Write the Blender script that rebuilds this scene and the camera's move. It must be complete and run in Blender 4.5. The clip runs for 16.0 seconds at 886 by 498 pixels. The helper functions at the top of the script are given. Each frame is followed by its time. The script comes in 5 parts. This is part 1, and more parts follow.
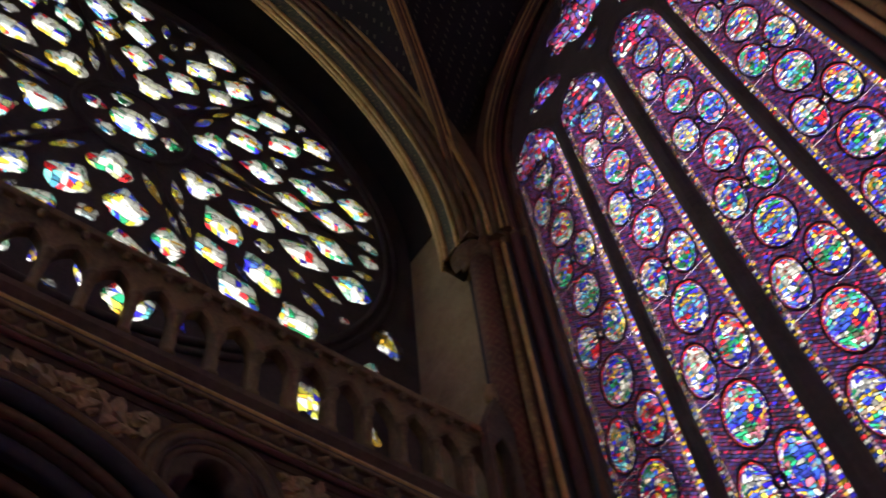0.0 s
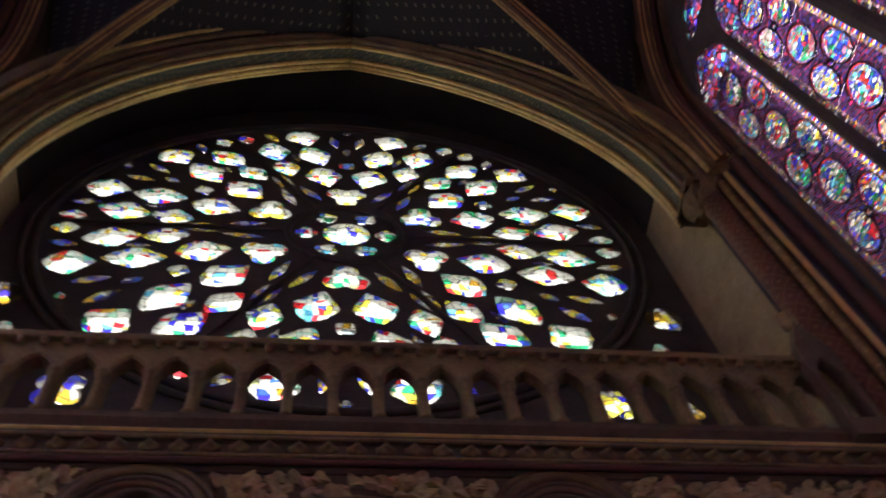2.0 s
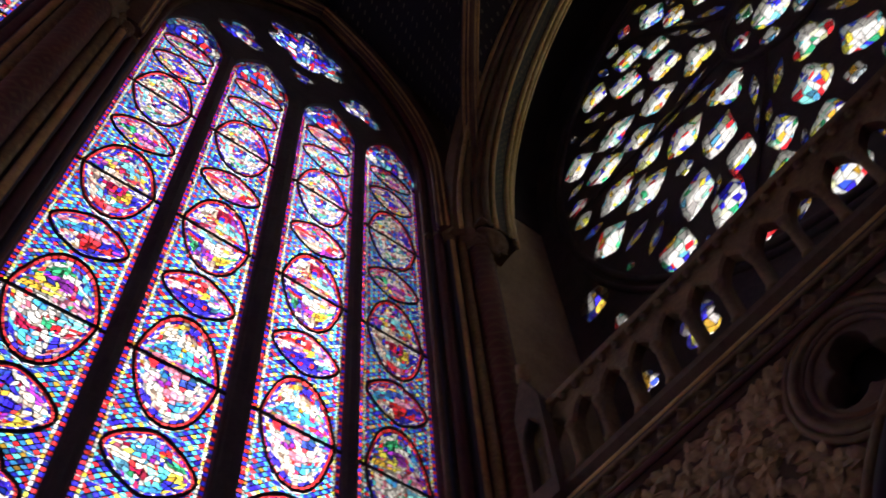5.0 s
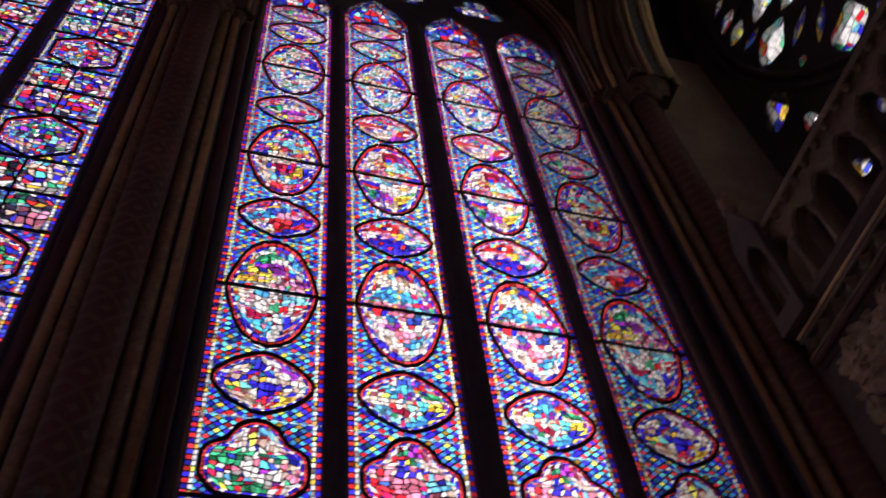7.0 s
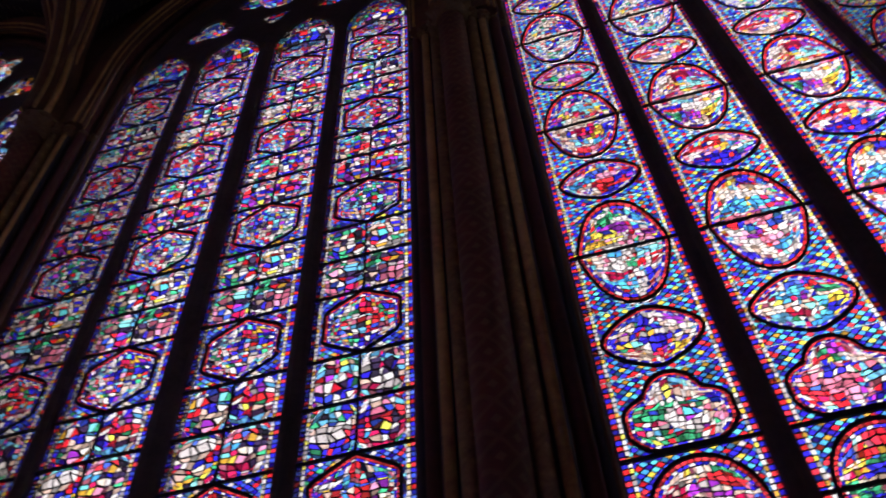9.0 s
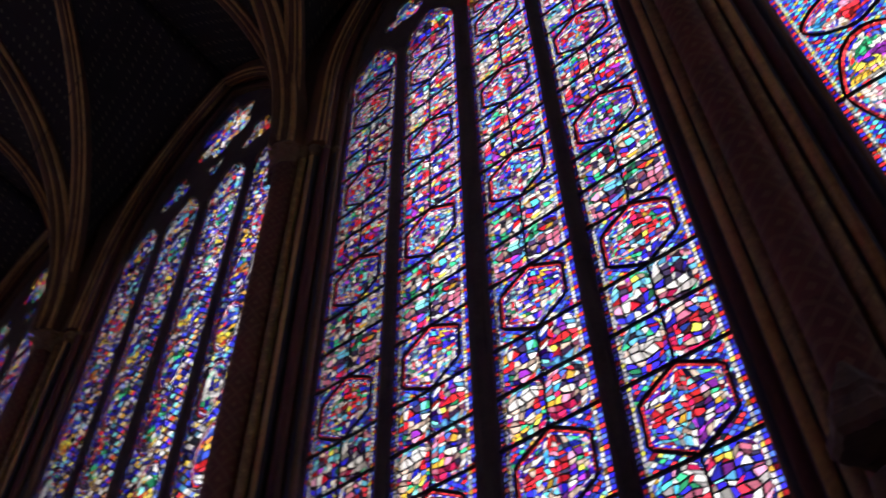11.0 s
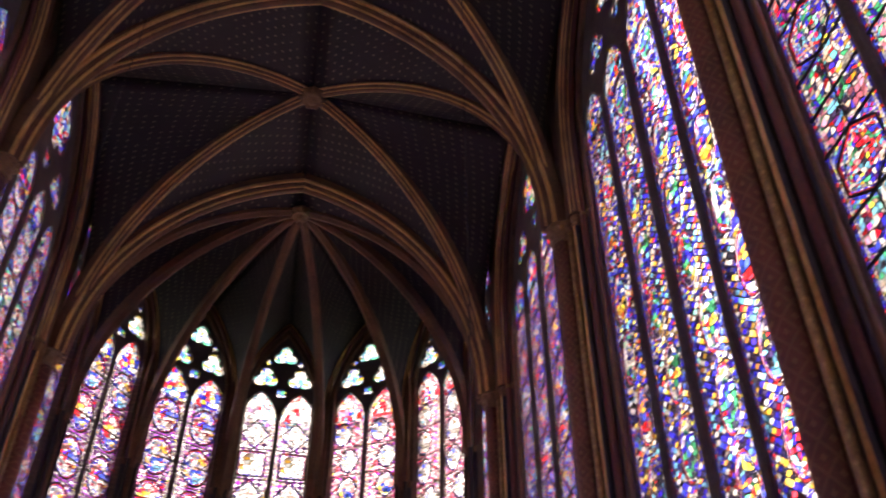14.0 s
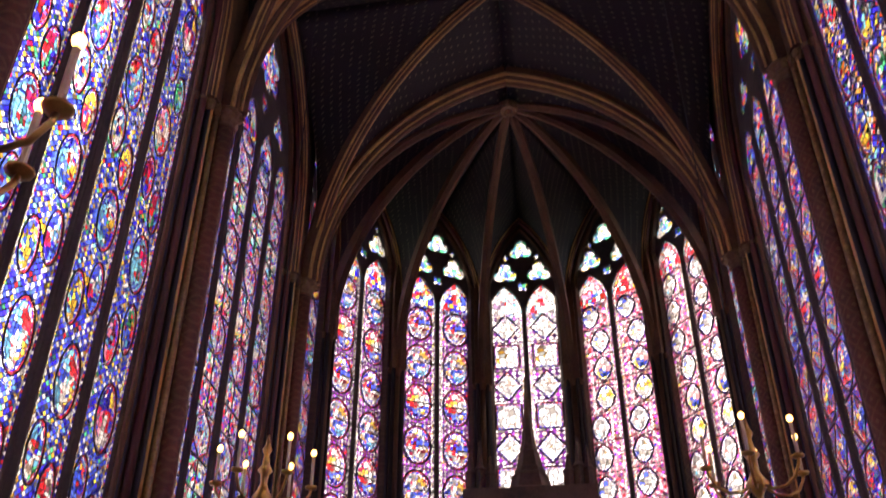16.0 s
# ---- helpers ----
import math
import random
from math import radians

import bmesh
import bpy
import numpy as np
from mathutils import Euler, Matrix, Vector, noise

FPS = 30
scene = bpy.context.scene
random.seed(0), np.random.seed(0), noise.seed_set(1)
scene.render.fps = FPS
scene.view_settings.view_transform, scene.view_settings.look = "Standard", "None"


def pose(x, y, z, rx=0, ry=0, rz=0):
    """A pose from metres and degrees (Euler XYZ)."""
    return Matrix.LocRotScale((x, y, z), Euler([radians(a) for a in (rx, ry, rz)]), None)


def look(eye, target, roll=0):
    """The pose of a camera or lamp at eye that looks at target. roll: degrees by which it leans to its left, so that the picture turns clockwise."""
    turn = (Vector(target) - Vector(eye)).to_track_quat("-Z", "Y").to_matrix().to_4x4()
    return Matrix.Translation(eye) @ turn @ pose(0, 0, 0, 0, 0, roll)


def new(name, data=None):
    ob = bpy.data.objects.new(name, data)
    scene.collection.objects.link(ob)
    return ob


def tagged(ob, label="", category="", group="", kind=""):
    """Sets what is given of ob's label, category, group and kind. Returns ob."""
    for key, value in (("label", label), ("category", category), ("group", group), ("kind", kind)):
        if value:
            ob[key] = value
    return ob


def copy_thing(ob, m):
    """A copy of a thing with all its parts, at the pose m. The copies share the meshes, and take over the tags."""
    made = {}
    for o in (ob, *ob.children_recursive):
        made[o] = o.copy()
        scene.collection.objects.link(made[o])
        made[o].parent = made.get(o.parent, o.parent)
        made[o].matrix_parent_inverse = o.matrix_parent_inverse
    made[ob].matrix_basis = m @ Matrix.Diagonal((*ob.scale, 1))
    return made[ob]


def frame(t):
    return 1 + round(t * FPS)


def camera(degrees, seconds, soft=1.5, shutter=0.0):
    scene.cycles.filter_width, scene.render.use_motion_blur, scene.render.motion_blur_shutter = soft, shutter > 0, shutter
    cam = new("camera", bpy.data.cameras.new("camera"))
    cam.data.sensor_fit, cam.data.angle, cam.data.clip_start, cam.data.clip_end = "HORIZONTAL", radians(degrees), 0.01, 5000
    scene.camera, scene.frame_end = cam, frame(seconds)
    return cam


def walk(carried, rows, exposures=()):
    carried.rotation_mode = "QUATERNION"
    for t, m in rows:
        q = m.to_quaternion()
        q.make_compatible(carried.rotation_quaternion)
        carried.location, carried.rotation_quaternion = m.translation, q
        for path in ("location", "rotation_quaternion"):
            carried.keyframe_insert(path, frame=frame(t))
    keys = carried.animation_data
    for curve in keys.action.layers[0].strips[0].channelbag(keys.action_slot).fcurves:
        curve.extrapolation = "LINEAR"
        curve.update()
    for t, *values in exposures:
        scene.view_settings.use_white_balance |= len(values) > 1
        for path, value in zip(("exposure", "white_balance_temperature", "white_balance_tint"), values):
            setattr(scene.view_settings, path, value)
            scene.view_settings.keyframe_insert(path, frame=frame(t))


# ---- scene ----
cam = camera(50.95, 16.0, soft=1.6, shutter=0.5)
PATH = [
    (0.0, pose(0.313, 5.159, 1.60, 148.80, 4.08, 143.97)),
    (0.5, pose(0.321, 5.170, 1.60, 149.99, 3.78, 152.31)),
    (1.0, pose(0.329, 5.182, 1.60, 151.30, 4.80, 160.03)),
    (1.5, pose(0.338, 5.194, 1.60, 151.87, 5.24, 166.48)),
    (2.0, pose(0.346, 5.206, 1.60, 151.82, 5.12, 174.20)),
    (2.5, pose(0.354, 5.219, 1.60, 152.84, 5.03, 184.89)),
    (3.0, pose(0.362, 5.232, 1.60, 151.91, 5.08, 194.28)),
    (3.5, pose(0.370, 5.245, 1.60, 152.45, 3.59, 203.88)),
    (4.0, pose(0.378, 5.259, 1.60, 150.84, 4.21, 214.34)),
    (4.5, pose(0.387, 5.273, 1.60, 150.41, 3.72, 224.56)),
    (7.0, pose(0.426, 5.347, 1.60, 144.63, 5.08, 254.68)),
    (7.5, pose(0.434, 5.363, 1.60, 143.53, 4.46, 262.08)),
    (8.0, pose(0.442, 5.379, 1.60, 144.31, 2.86, 269.71)),
    (8.5, pose(0.450, 5.395, 1.60, 144.57, 2.53, 278.29)),
    (11.0, pose(0.488, 5.481, 1.60, 140.99, 0.72, 309.61)),
    (11.5, pose(0.496, 5.500, 1.60, 140.23, 1.46, 317.74)),
    (12.0, pose(0.503, 5.518, 1.60, 139.09, 2.70, 323.68)),
    (12.5, pose(0.511, 5.537, 1.60, 135.90, 3.12, 329.46)),
    (13.0, pose(0.518, 5.556, 1.60, 134.00, 0.77, 336.41)),
    (13.5, pose(0.526, 5.575, 1.60, 132.01, -0.04, 343.63)),
    (14.0, pose(0.533, 5.595, 1.60, 130.93, 0.01, 349.74)),
    (14.5, pose(0.540, 5.615, 1.60, 130.13, 0.32, 356.32)),
    (15.0, pose(0.548, 5.635, 1.60, 129.06, 0.77, 361.71)),
    (15.5, pose(0.555, 5.656, 1.60, 127.26, 0.65, 365.51)),
    (16.0, pose(0.562, 5.677, 1.60, 124.10, -0.06, 366.97)),
]
EXPOSURES = [(0.0, 0.9, 6900, 1), (3.0, 1.42, 6900, 1), (3.7, 1.28, 6900, 1), (4.5, 0.62, 6800, 6), (7.0, -0.35, 6500, 20), (8.5, -0.45, 6500, 22), (11.0, -0.05, 6500, 12), (12.5, 0.2, 6700, 14), (13.5, 1.25, 7500, 20), (15.0, 2.0, 7700, 21), (16.0, 1.45, 7500, 22)]
walk(cam, PATH, EXPOSURES)

# ---- sky and daylight ----
world = bpy.data.worlds.new("overcast_sky")
scene.world = world
world.use_nodes = True
wt = world.node_tree
wt.nodes.clear()
w_out = wt.nodes.new("ShaderNodeOutputWorld")
w_sky = wt.nodes.new("ShaderNodeTexSky")
w_sky.sky_type = "NISHITA"
w_sky.sun_disc = False
w_sky.sun_elevation = radians(48)
w_sky.sun_rotation = radians(125)
w_sky.dust_density = 4.0
w_bg1 = wt.nodes.new("ShaderNodeBackground")
w_bg1.inputs["Strength"].default_value = 0.06
w_bg2 = wt.nodes.new("ShaderNodeBackground")
w_bg2.inputs["Color"].default_value = (1.0, 0.98, 0.93, 1)
w_add = wt.nodes.new("ShaderNodeAddShader")
wt.links.new(w_sky.outputs[0], w_bg1.inputs["Color"])
w_sep = wt.nodes.new("ShaderNodeSeparateXYZ")
wt.links.new(wt.nodes.new("ShaderNodeTexCoord").outputs["Generated"], w_sep.inputs[0])
w_up = wt.nodes.new("ShaderNodeMapRange")
w_up.inputs["From Min"].default_value, w_up.inputs["From Max"].default_value = 0.0, 1.0
w_up.inputs["To Min"].default_value, w_up.inputs["To Max"].default_value = 1.5, 2.0
wt.links.new(w_sep.outputs[2], w_up.inputs["Value"])
wt.links.new(w_up.outputs["Result"], w_bg2.inputs["Strength"])
wt.links.new(w_bg1.outputs[0], w_add.inputs[0])
wt.links.new(w_bg2.outputs[0], w_add.inputs[1])
wt.links.new(w_add.outputs[0], w_out.inputs["Surface"])
sun_data = bpy.data.lights.new("sun", "SUN")
sun_data.energy, sun_data.angle, sun_data.color = 0.8, radians(12), (1.0, 0.94, 0.84)
sun = new("sun", sun_data)
sun.matrix_world = look((30, 40, 60), (0, 10, 5))

from mathutils import geometry

# ---- plan, in metres: x to the south, y to the east, z up ----
L = 6.133            # length of a bay
WX = 5.746            # window plane
CX = 5.06            # centre of the wall shafts
HC = 13.71           # springing of the vault
HA = 20.3            # crown of the vault
SILL = 3.6
SPR = 15.45          # springing of the lancets
WH = 2.328           # half width of a nave window
ROSE_Y, ROSE_Z, ROSE_R = -2.0, 15.53, 4.72
APSE_Y = 4 * L
rng = np.random.default_rng(7)


# ---- mesh helpers ----
def mesh_of(name, verts, faces, smooth=False):
    me = bpy.data.meshes.new(name)
    me.from_pydata(verts, [], faces)
    if smooth:
        me.polygons.foreach_set("use_smooth", [True] * len(me.polygons))
    me.update()
    return me


def part(name, data, material, parent, label="", m=None):
    """One mesh object under a thing or a part."""
    if isinstance(data, bmesh.types.BMesh):
        me = bpy.data.meshes.new(name)
        data.to_mesh(me)
        data.free()
        data = me
    ob = new(name, data)
    if material is not None and not data.materials:
        data.materials.append(material)
    ob.parent = parent
    if m is not None:
        ob.matrix_basis = m
    if label:
        ob["label"] = label
    return ob


def thing(name, label, category, group="", kind="", m=None):
    ob = tagged(new(name), label, category, group, kind)
    if m is not None:
        ob.matrix_basis = m
    return ob


class Geo:
    """Collects vertices and faces of one mesh."""

    def __init__(self):
        self.v, self.f = [], []

    def add(self, verts, faces):
        n = len(self.v)
        self.v += [tuple(q) for q in verts]
        self.f += [tuple(n + i for i in face) for face in faces]
        return self

    def box(self, x0, x1, y0, y1, z0, z1, b=0.0):
        if b <= 0:
            vs = [(x, y, z) for z in (z0, z1) for x, y in ((x0, y0), (x1, y0), (x1, y1), (x0, y1))]
            return self.add(vs, [(3, 2, 1, 0), (4, 5, 6, 7), (0, 1, 5, 4), (1, 2, 6, 5), (2, 3, 7, 6), (3, 0, 4, 7)])
        bm = bmesh.new()
        bmesh.ops.create_cube(bm, size=1)
        for q in bm.verts:
            q.co = ((x0 + x1) / 2 + q.co.x * (x1 - x0), (y0 + y1) / 2 + q.co.y * (y1 - y0), (z0 + z1) / 2 + q.co.z * (z1 - z0))
        bmesh.ops.bevel(bm, geom=bm.edges[:], offset=b, segments=2, profile=0.6, affect="EDGES")
        bm.verts.index_update()
        self.add([q.co[:] for q in bm.verts], [[q.index for q in f.verts] for f in bm.faces])
        bm.free()
        return self

    def prism(self, ring, z0, z1):
        n = len(ring)
        vs = [(x, y, z0) for x, y in ring] + [(x, y, z1) for x, y in ring]
        fs = [(i, (i + 1) % n, n + (i + 1) % n, n + i) for i in range(n)]
        return self.add(vs, fs + [tuple(reversed(range(n))), tuple(range(n, 2 * n))])

    def lathe(self, prof, cx=0, cy=0, n=16, lobes=0, amp=0.0):
        """prof: rows of (radius, z) or (radius, z, depth of the lobes)."""
        vs, fs = [], []
        for r, z, *own in prof:
            am = own[0] if own else amp
            for i in range(n):
                a = 2 * math.pi * i / n
                k = r * (1 + (am * math.cos(lobes * a) if lobes else 0))
                vs.append((cx + k * math.cos(a), cy + k * math.sin(a), z))
        for j in range(len(prof) - 1):
            for i in range(n):
                a, b = j * n + i, j * n + (i + 1) % n
                fs.append((a, b, b + n, a + n))
        fs += [tuple(reversed(range(n))), tuple(range(len(vs) - n, len(vs)))]
        return self.add(vs, fs)

    def sweep(self, pts, laterals, normals, prof, closed=False):
        """prof: closed outline of (u, n), u along the lateral, n along the normal."""
        k, m = len(prof), len(pts)
        vs = [p + u * la + n * no for p, la, no in zip(pts, laterals, normals) for u, n in prof]
        fs = []
        for j in range(m if closed else m - 1):
            for i in range(k):
                a, b, c = j * k + i, j * k + (i + 1) % k, ((j + 1) % m) * k
                fs.append((a, b, c + (i + 1) % k, c + i))
        if not closed:
            fs += [tuple(reversed(range(k))), tuple(range((m - 1) * k, m * k))]
        return self.add(vs, fs)

    def mesh(self, name, smooth=False):
        me = mesh_of(name, self.v, self.f, smooth)
        bm = bmesh.new()
        bm.from_mesh(me)
        bmesh.ops.recalc_face_normals(bm, faces=bm.faces)
        bm.to_mesh(me)
        bm.free()
        if smooth:
            me.polygons.foreach_set("use_smooth", [True] * len(me.polygons))
        return me


def disc(r, n=10, u=0.0, v=0.0, sv=1.0):
    return [(u + r * math.cos(2 * math.pi * i / n), v + sv * r * math.sin(2 * math.pi * i / n)) for i in range(n)]


def arc_curve(a, b, stilt=0.0, n=20):
    """Half of a pointed arch from the springing a up to the crown b, with its lateral and inward normal at each point."""
    a, b = Vector(a), Vector(b)
    h = Vector((b.x - a.x, b.y - a.y, 0))
    d = h.length
    h.normalize()
    rise = b.z - a.z - stilt
    r = (d * d + rise * rise) / (2 * d)
    if rise >= d:
        top = math.asin(rise / r)
        flat = [(r - r * math.cos(top * i / n), r * math.sin(top * i / n), math.pi / 2 - top * i / n) for i in range(n + 1)]
    else:
        flat = []
        for i in range(n + 1):
            f = math.pi / 2 * i / n
            flat.append((d * (1 - math.cos(f)), rise * math.sin(f), math.atan2(rise * math.cos(f), d * math.sin(f) + 1e-9)))
    pts, lats, nors = [], [], []
    lat = Vector((-h.y, h.x, 0))
    if stilt > 0:
        pts.append(a.copy()), lats.append(lat), nors.append(h.copy())
    for u, z, al in flat:
        pts.append(a + h * u + Vector((0, 0, stilt + z)))
        lats.append(lat)
        nors.append(h * math.sin(al) - Vector((0, 0, math.cos(al))))
    return pts, lats, nors


def resample(pts, n):
    ps = np.array([p[:] for p in pts])
    s = np.concatenate([[0], np.cumsum(np.linalg.norm(np.diff(ps, axis=0), axis=1))])
    q = np.linspace(0, s[-1], n)
    return np.stack([np.interp(q, s, ps[:, i]) for i in range(3)], 1)


def arch_outline(half, z0, spring, apex, n=10, cx=0.0):
    """Outline of a pointed opening in (u, z), anticlockwise from the lower left."""
    rise = apex - spring
    r = (half * half + rise * rise) / (2 * half)
    top = math.asin(min(1.0, rise / r))
    right = [(half - (r - r * math.cos(top * i / n)), spring + r * math.sin(top * i / n)) for i in range(n + 1)]
    pts = [(-half, z0), (half, z0)] + right + [(-u, z) for u, z in reversed(right[:-1])]
    return [(cx + u, z) for u, z in pts]


def plate(name, outlines, thick, bevel, m, res=1):
    """A flat pierced plate: the first outline with the others cut out of it, in the plane (u, z), placed by m (u, z, depth)."""
    cu = bpy.data.curves.new(name, "CURVE")
    cu.dimensions, cu.fill_mode = "2D", "BOTH"
    cu.extrude, cu.bevel_depth, cu.bevel_resolution = max(thick / 2 - bevel, 0.001), bevel, res
    cu.offset = -bevel
    for line in outlines:
        sp = cu.splines.new("POLY")
        sp.points.add(len(line) - 1)
        for q, (u, z) in zip(sp.points, line):
            q.co = (u, z, 0, 1)
        sp.use_cyclic_u = True
    ob = new(name, cu)
    me = bpy.data.meshes.new_from_object(ob.evaluated_get(bpy.context.evaluated_depsgraph_get()))
    bpy.data.objects.remove(ob)
    bpy.data.curves.remove(cu)
    me.name = name
    me.transform(m)
    return me


def pierced(name, outer, holes, thick, cham, m):
    """A thick plate with chamfered openings, in the plane (u, z), placed by m; depth grows away from the room."""
    loops = [outer] + [grown(h, cham) for h in holes]
    co, ed = [], []
    for lp in loops:
        n = len(co)
        co += [Vector(q) for q in lp]
        ed += [(n + i, n + (i + 1) % len(lp)) for i in range(len(lp))]
    v2, _, tri, *_ = geometry.delaunay_2d_cdt(co, ed, [], 0, 1e-5)
    keep = []
    for t in tri:
        c = (sum(v2[i].x for i in t) / len(t), sum(v2[i].y for i in t) / len(t))
        if inside(c, outer) and not any(inside(c, lp) for lp in loops[1:]):
            keep.append(tuple(t))
    g = Geo()
    g.add([(q.x, -thick / 2, q.y) for q in v2], keep)
    for lp, inner in zip(loops[1:], holes):
        k = len(lp)
        vs = [(u, -thick / 2, z) for u, z in lp] + [(u, -thick / 2 + cham, z) for u, z in inner] + [(u, thick / 2, z) for u, z in inner]
        g.add(vs, [(a * k + i, a * k + (i + 1) % k, (a + 1) * k + (i + 1) % k, (a + 1) * k + i) for a in (0, 1) for i in range(k)])
    k = len(outer)
    g.add([(u, y, z) for y in (-thick / 2, thick / 2) for u, z in outer], [(i, (i + 1) % k, k + (i + 1) % k, k + i) for i in range(k)])
    me = mesh_of(name, g.v, g.f)
    bm = bmesh.new()
    bm.from_mesh(me)
    bmesh.ops.remove_doubles(bm, verts=bm.verts, dist=0.0002)
    bm.to_mesh(me)
    bm.free()
    me.transform(m)
    return me


def foil(cx, cz, r, lobes, rot=90.0, n=8):
    """Outline of a foiled opening with that many lobes."""
    k = math.pi / lobes
    lr = r * math.sin(k) / (1 + math.sin(k)) * 1.1
    d = r - lr
    out = []
    for i in range(lobes * n):
        a = 2 * math.pi * i / (lobes * n)
        off = (a + k) % (2 * k) - k
        b = a + radians(rot)
        far = d * math.cos(off) + math.sqrt(max(lr * lr - (d * math.sin(off)) ** 2, 0.0))
        out.append((cx + far * math.cos(b), cz + far * math.sin(b)))
    return out


def inside(q, poly):
    hit, j = False, len(poly) - 1
    for i in range(len(poly)):
        (x0, z0), (x1, z1) = poly[i], poly[j]
        if (z0 > q[1]) != (z1 > q[1]) and q[0] < (x1 - x0) * (q[1] - z0) / (z1 - z0) + x0:
            hit = not hit
        j = i
    return hit


def grown(poly, gap):
    cx, cz = sum(q[0] for q in poly) / len(poly), sum(q[1] for q in poly) / len(poly)
    out = []
    for x, z in poly:
        d = math.hypot(x - cx, z - cz) + 1e-9
        out.append((cx + (x - cx) * (d + gap) / d, cz + (z - cz) * (d + gap) / d))
    return out


def kept_apart(polys, gap, frame_line=None, fixed=0):
    """Shrinks openings until a bar of stone stays between any two; the first ones may be fixed."""
    polys = [list(q) for q in polys]
    for _ in range(24):
        big = [grown(q, gap) for q in polys]
        mids = [(sum(q[0] for q in k) / len(k), sum(q[1] for q in k) / len(k)) for k in polys]
        rad = [max(math.hypot(q[0] - m[0], q[1] - m[1]) for q in k) for k, m in zip(big, mids)]
        bad = set()
        for i in range(len(polys)):
            if frame_line and any(not inside(q, frame_line) for q in big[i]):
                bad.add(i)
            for j in range(i):
                if math.hypot(mids[i][0] - mids[j][0], mids[i][1] - mids[j][1]) < rad[i] + rad[j]:
                    if any(inside(q, big[j]) for q in big[i]) or any(inside(q, big[i]) for q in big[j]):
                        bad |= {i, j}
        if not {i for i in bad if i >= fixed}:
            break
        for i in bad:
            if i < fixed:
                continue
            mx, mz = mids[i]
            polys[i] = [(mx + (x - mx) * 0.965, mz + (z - mz) * 0.965) for x, z in polys[i]]
    return polys


# ---- materials ----
def material(name):
    m = bpy.data.materials.new(name)
    m.use_nodes = True
    nt = m.node_tree
    return m, nt, nt.nodes["Principled BSDF"]


def node(nt, kind, **values):
    nd = nt.nodes.new(kind)
    for k, v in values.items():
        nd.inputs[k.replace("_", " ")].default_value = v
    return nd


def ramp(nt, src, stops):
    nd = nt.nodes.new("ShaderNodeValToRGB")
    el = nd.color_ramp.elements
    while len(el) < len(stops):
        el.new(0.5)
    for e, (pos, col) in zip(el, stops):
        e.position, e.color = pos, (*col, 1)
    nt.links.new(src, nd.inputs[0])
    return nd.outputs["Color"]


def mix(nt, fac, a, b, mode="MIX"):
    nd = nt.nodes.new("ShaderNodeMix")
    nd.data_type, nd.blend_type = "RGBA", mode
    for sock, val in ((nd.inputs[0], fac), (nd.inputs[6], a), (nd.inputs[7], b)):
        if isinstance(val, bpy.types.NodeSocket):
            nt.links.new(val, sock)
        else:
            sock.default_value = val if isinstance(val, float) else (*val, 1)
    return nd.outputs[2]


def maths(nt, op, a, b=0.0):
    nd = nt.nodes.new("ShaderNodeMath")
    nd.operation = op
    for sock, val in ((nd.inputs[0], a), (nd.inputs[1], b)):
        if isinstance(val, bpy.types.NodeSocket):
            nt.links.new(val, sock)
        else:
            sock.default_value = val
    return nd.outputs[0]


def worn(name, base, dark, rough=0.75, metal=0.0, fine=14.0, coarse=1.3, bump=0.25, extra=None):
    """Paint, gilding or stone with grain and stains at two scales."""
    m, nt, bs = material(name)
    co = nt.nodes.new("ShaderNodeTexCoord").outputs["Object"]
    n1 = node(nt, "ShaderNodeTexNoise", Scale=coarse, Detail=5.0, Roughness=0.65)
    n2 = node(nt, "ShaderNodeTexNoise", Scale=fine, Detail=6.0, Roughness=0.7)
    for q in (n1, n2):
        nt.links.new(co, q.inputs["Vector"])
    f = maths(nt, "ADD", maths(nt, "MULTIPLY", n1.outputs["Fac"], 0.6), maths(nt, "MULTIPLY", n2.outputs["Fac"], 0.4))
    col = ramp(nt, f, [(0.36, dark), (0.56, base), (0.75, tuple(min(1, c * 1.2) for c in base))])
    if extra:
        col = extra(nt, co, col)
    nt.links.new(col, bs.inputs["Base Color"])
    bs.inputs["Roughness"].default_value, bs.inputs["Metallic"].default_value = rough, metal
    bp = node(nt, "ShaderNodeBump", Strength=bump, Distance=0.02)
    nt.links.new(n2.outputs["Fac"], bp.inputs["Height"])
    nt.links.new(bp.outputs[0], bs.inputs["Normal"])
    return m


def diaper(c1, c2, scale, uv=False):
    """A painted diamond pattern over the base."""
    def go(nt, co, col):
        sep = nt.nodes.new("ShaderNodeSeparateXYZ")
        nt.links.new(nt.nodes.new("ShaderNodeTexCoord").outputs["UV"] if uv else co, sep.inputs[0])
        h = maths(nt, "ADD", sep.outputs[0], sep.outputs[1])
        v = sep.outputs[2] if not uv else sep.outputs[1]
        if uv:
            h = sep.outputs[0]
        a = maths(nt, "PINGPONG", maths(nt, "MULTIPLY", maths(nt, "ADD", h, v), scale), 1.0)
        b = maths(nt, "PINGPONG", maths(nt, "MULTIPLY", maths(nt, "SUBTRACT", h, v), scale), 1.0)
        edge = maths(nt, "LESS_THAN", maths(nt, "MINIMUM", a, b), 0.16)
        spot = maths(nt, "GREATER_THAN", maths(nt, "MINIMUM", a, b), 0.72)
        return mix(nt, maths(nt, "MULTIPLY", spot, 0.35), mix(nt, maths(nt, "MULTIPLY", edge, 0.2), col, c1), c2)
    return go


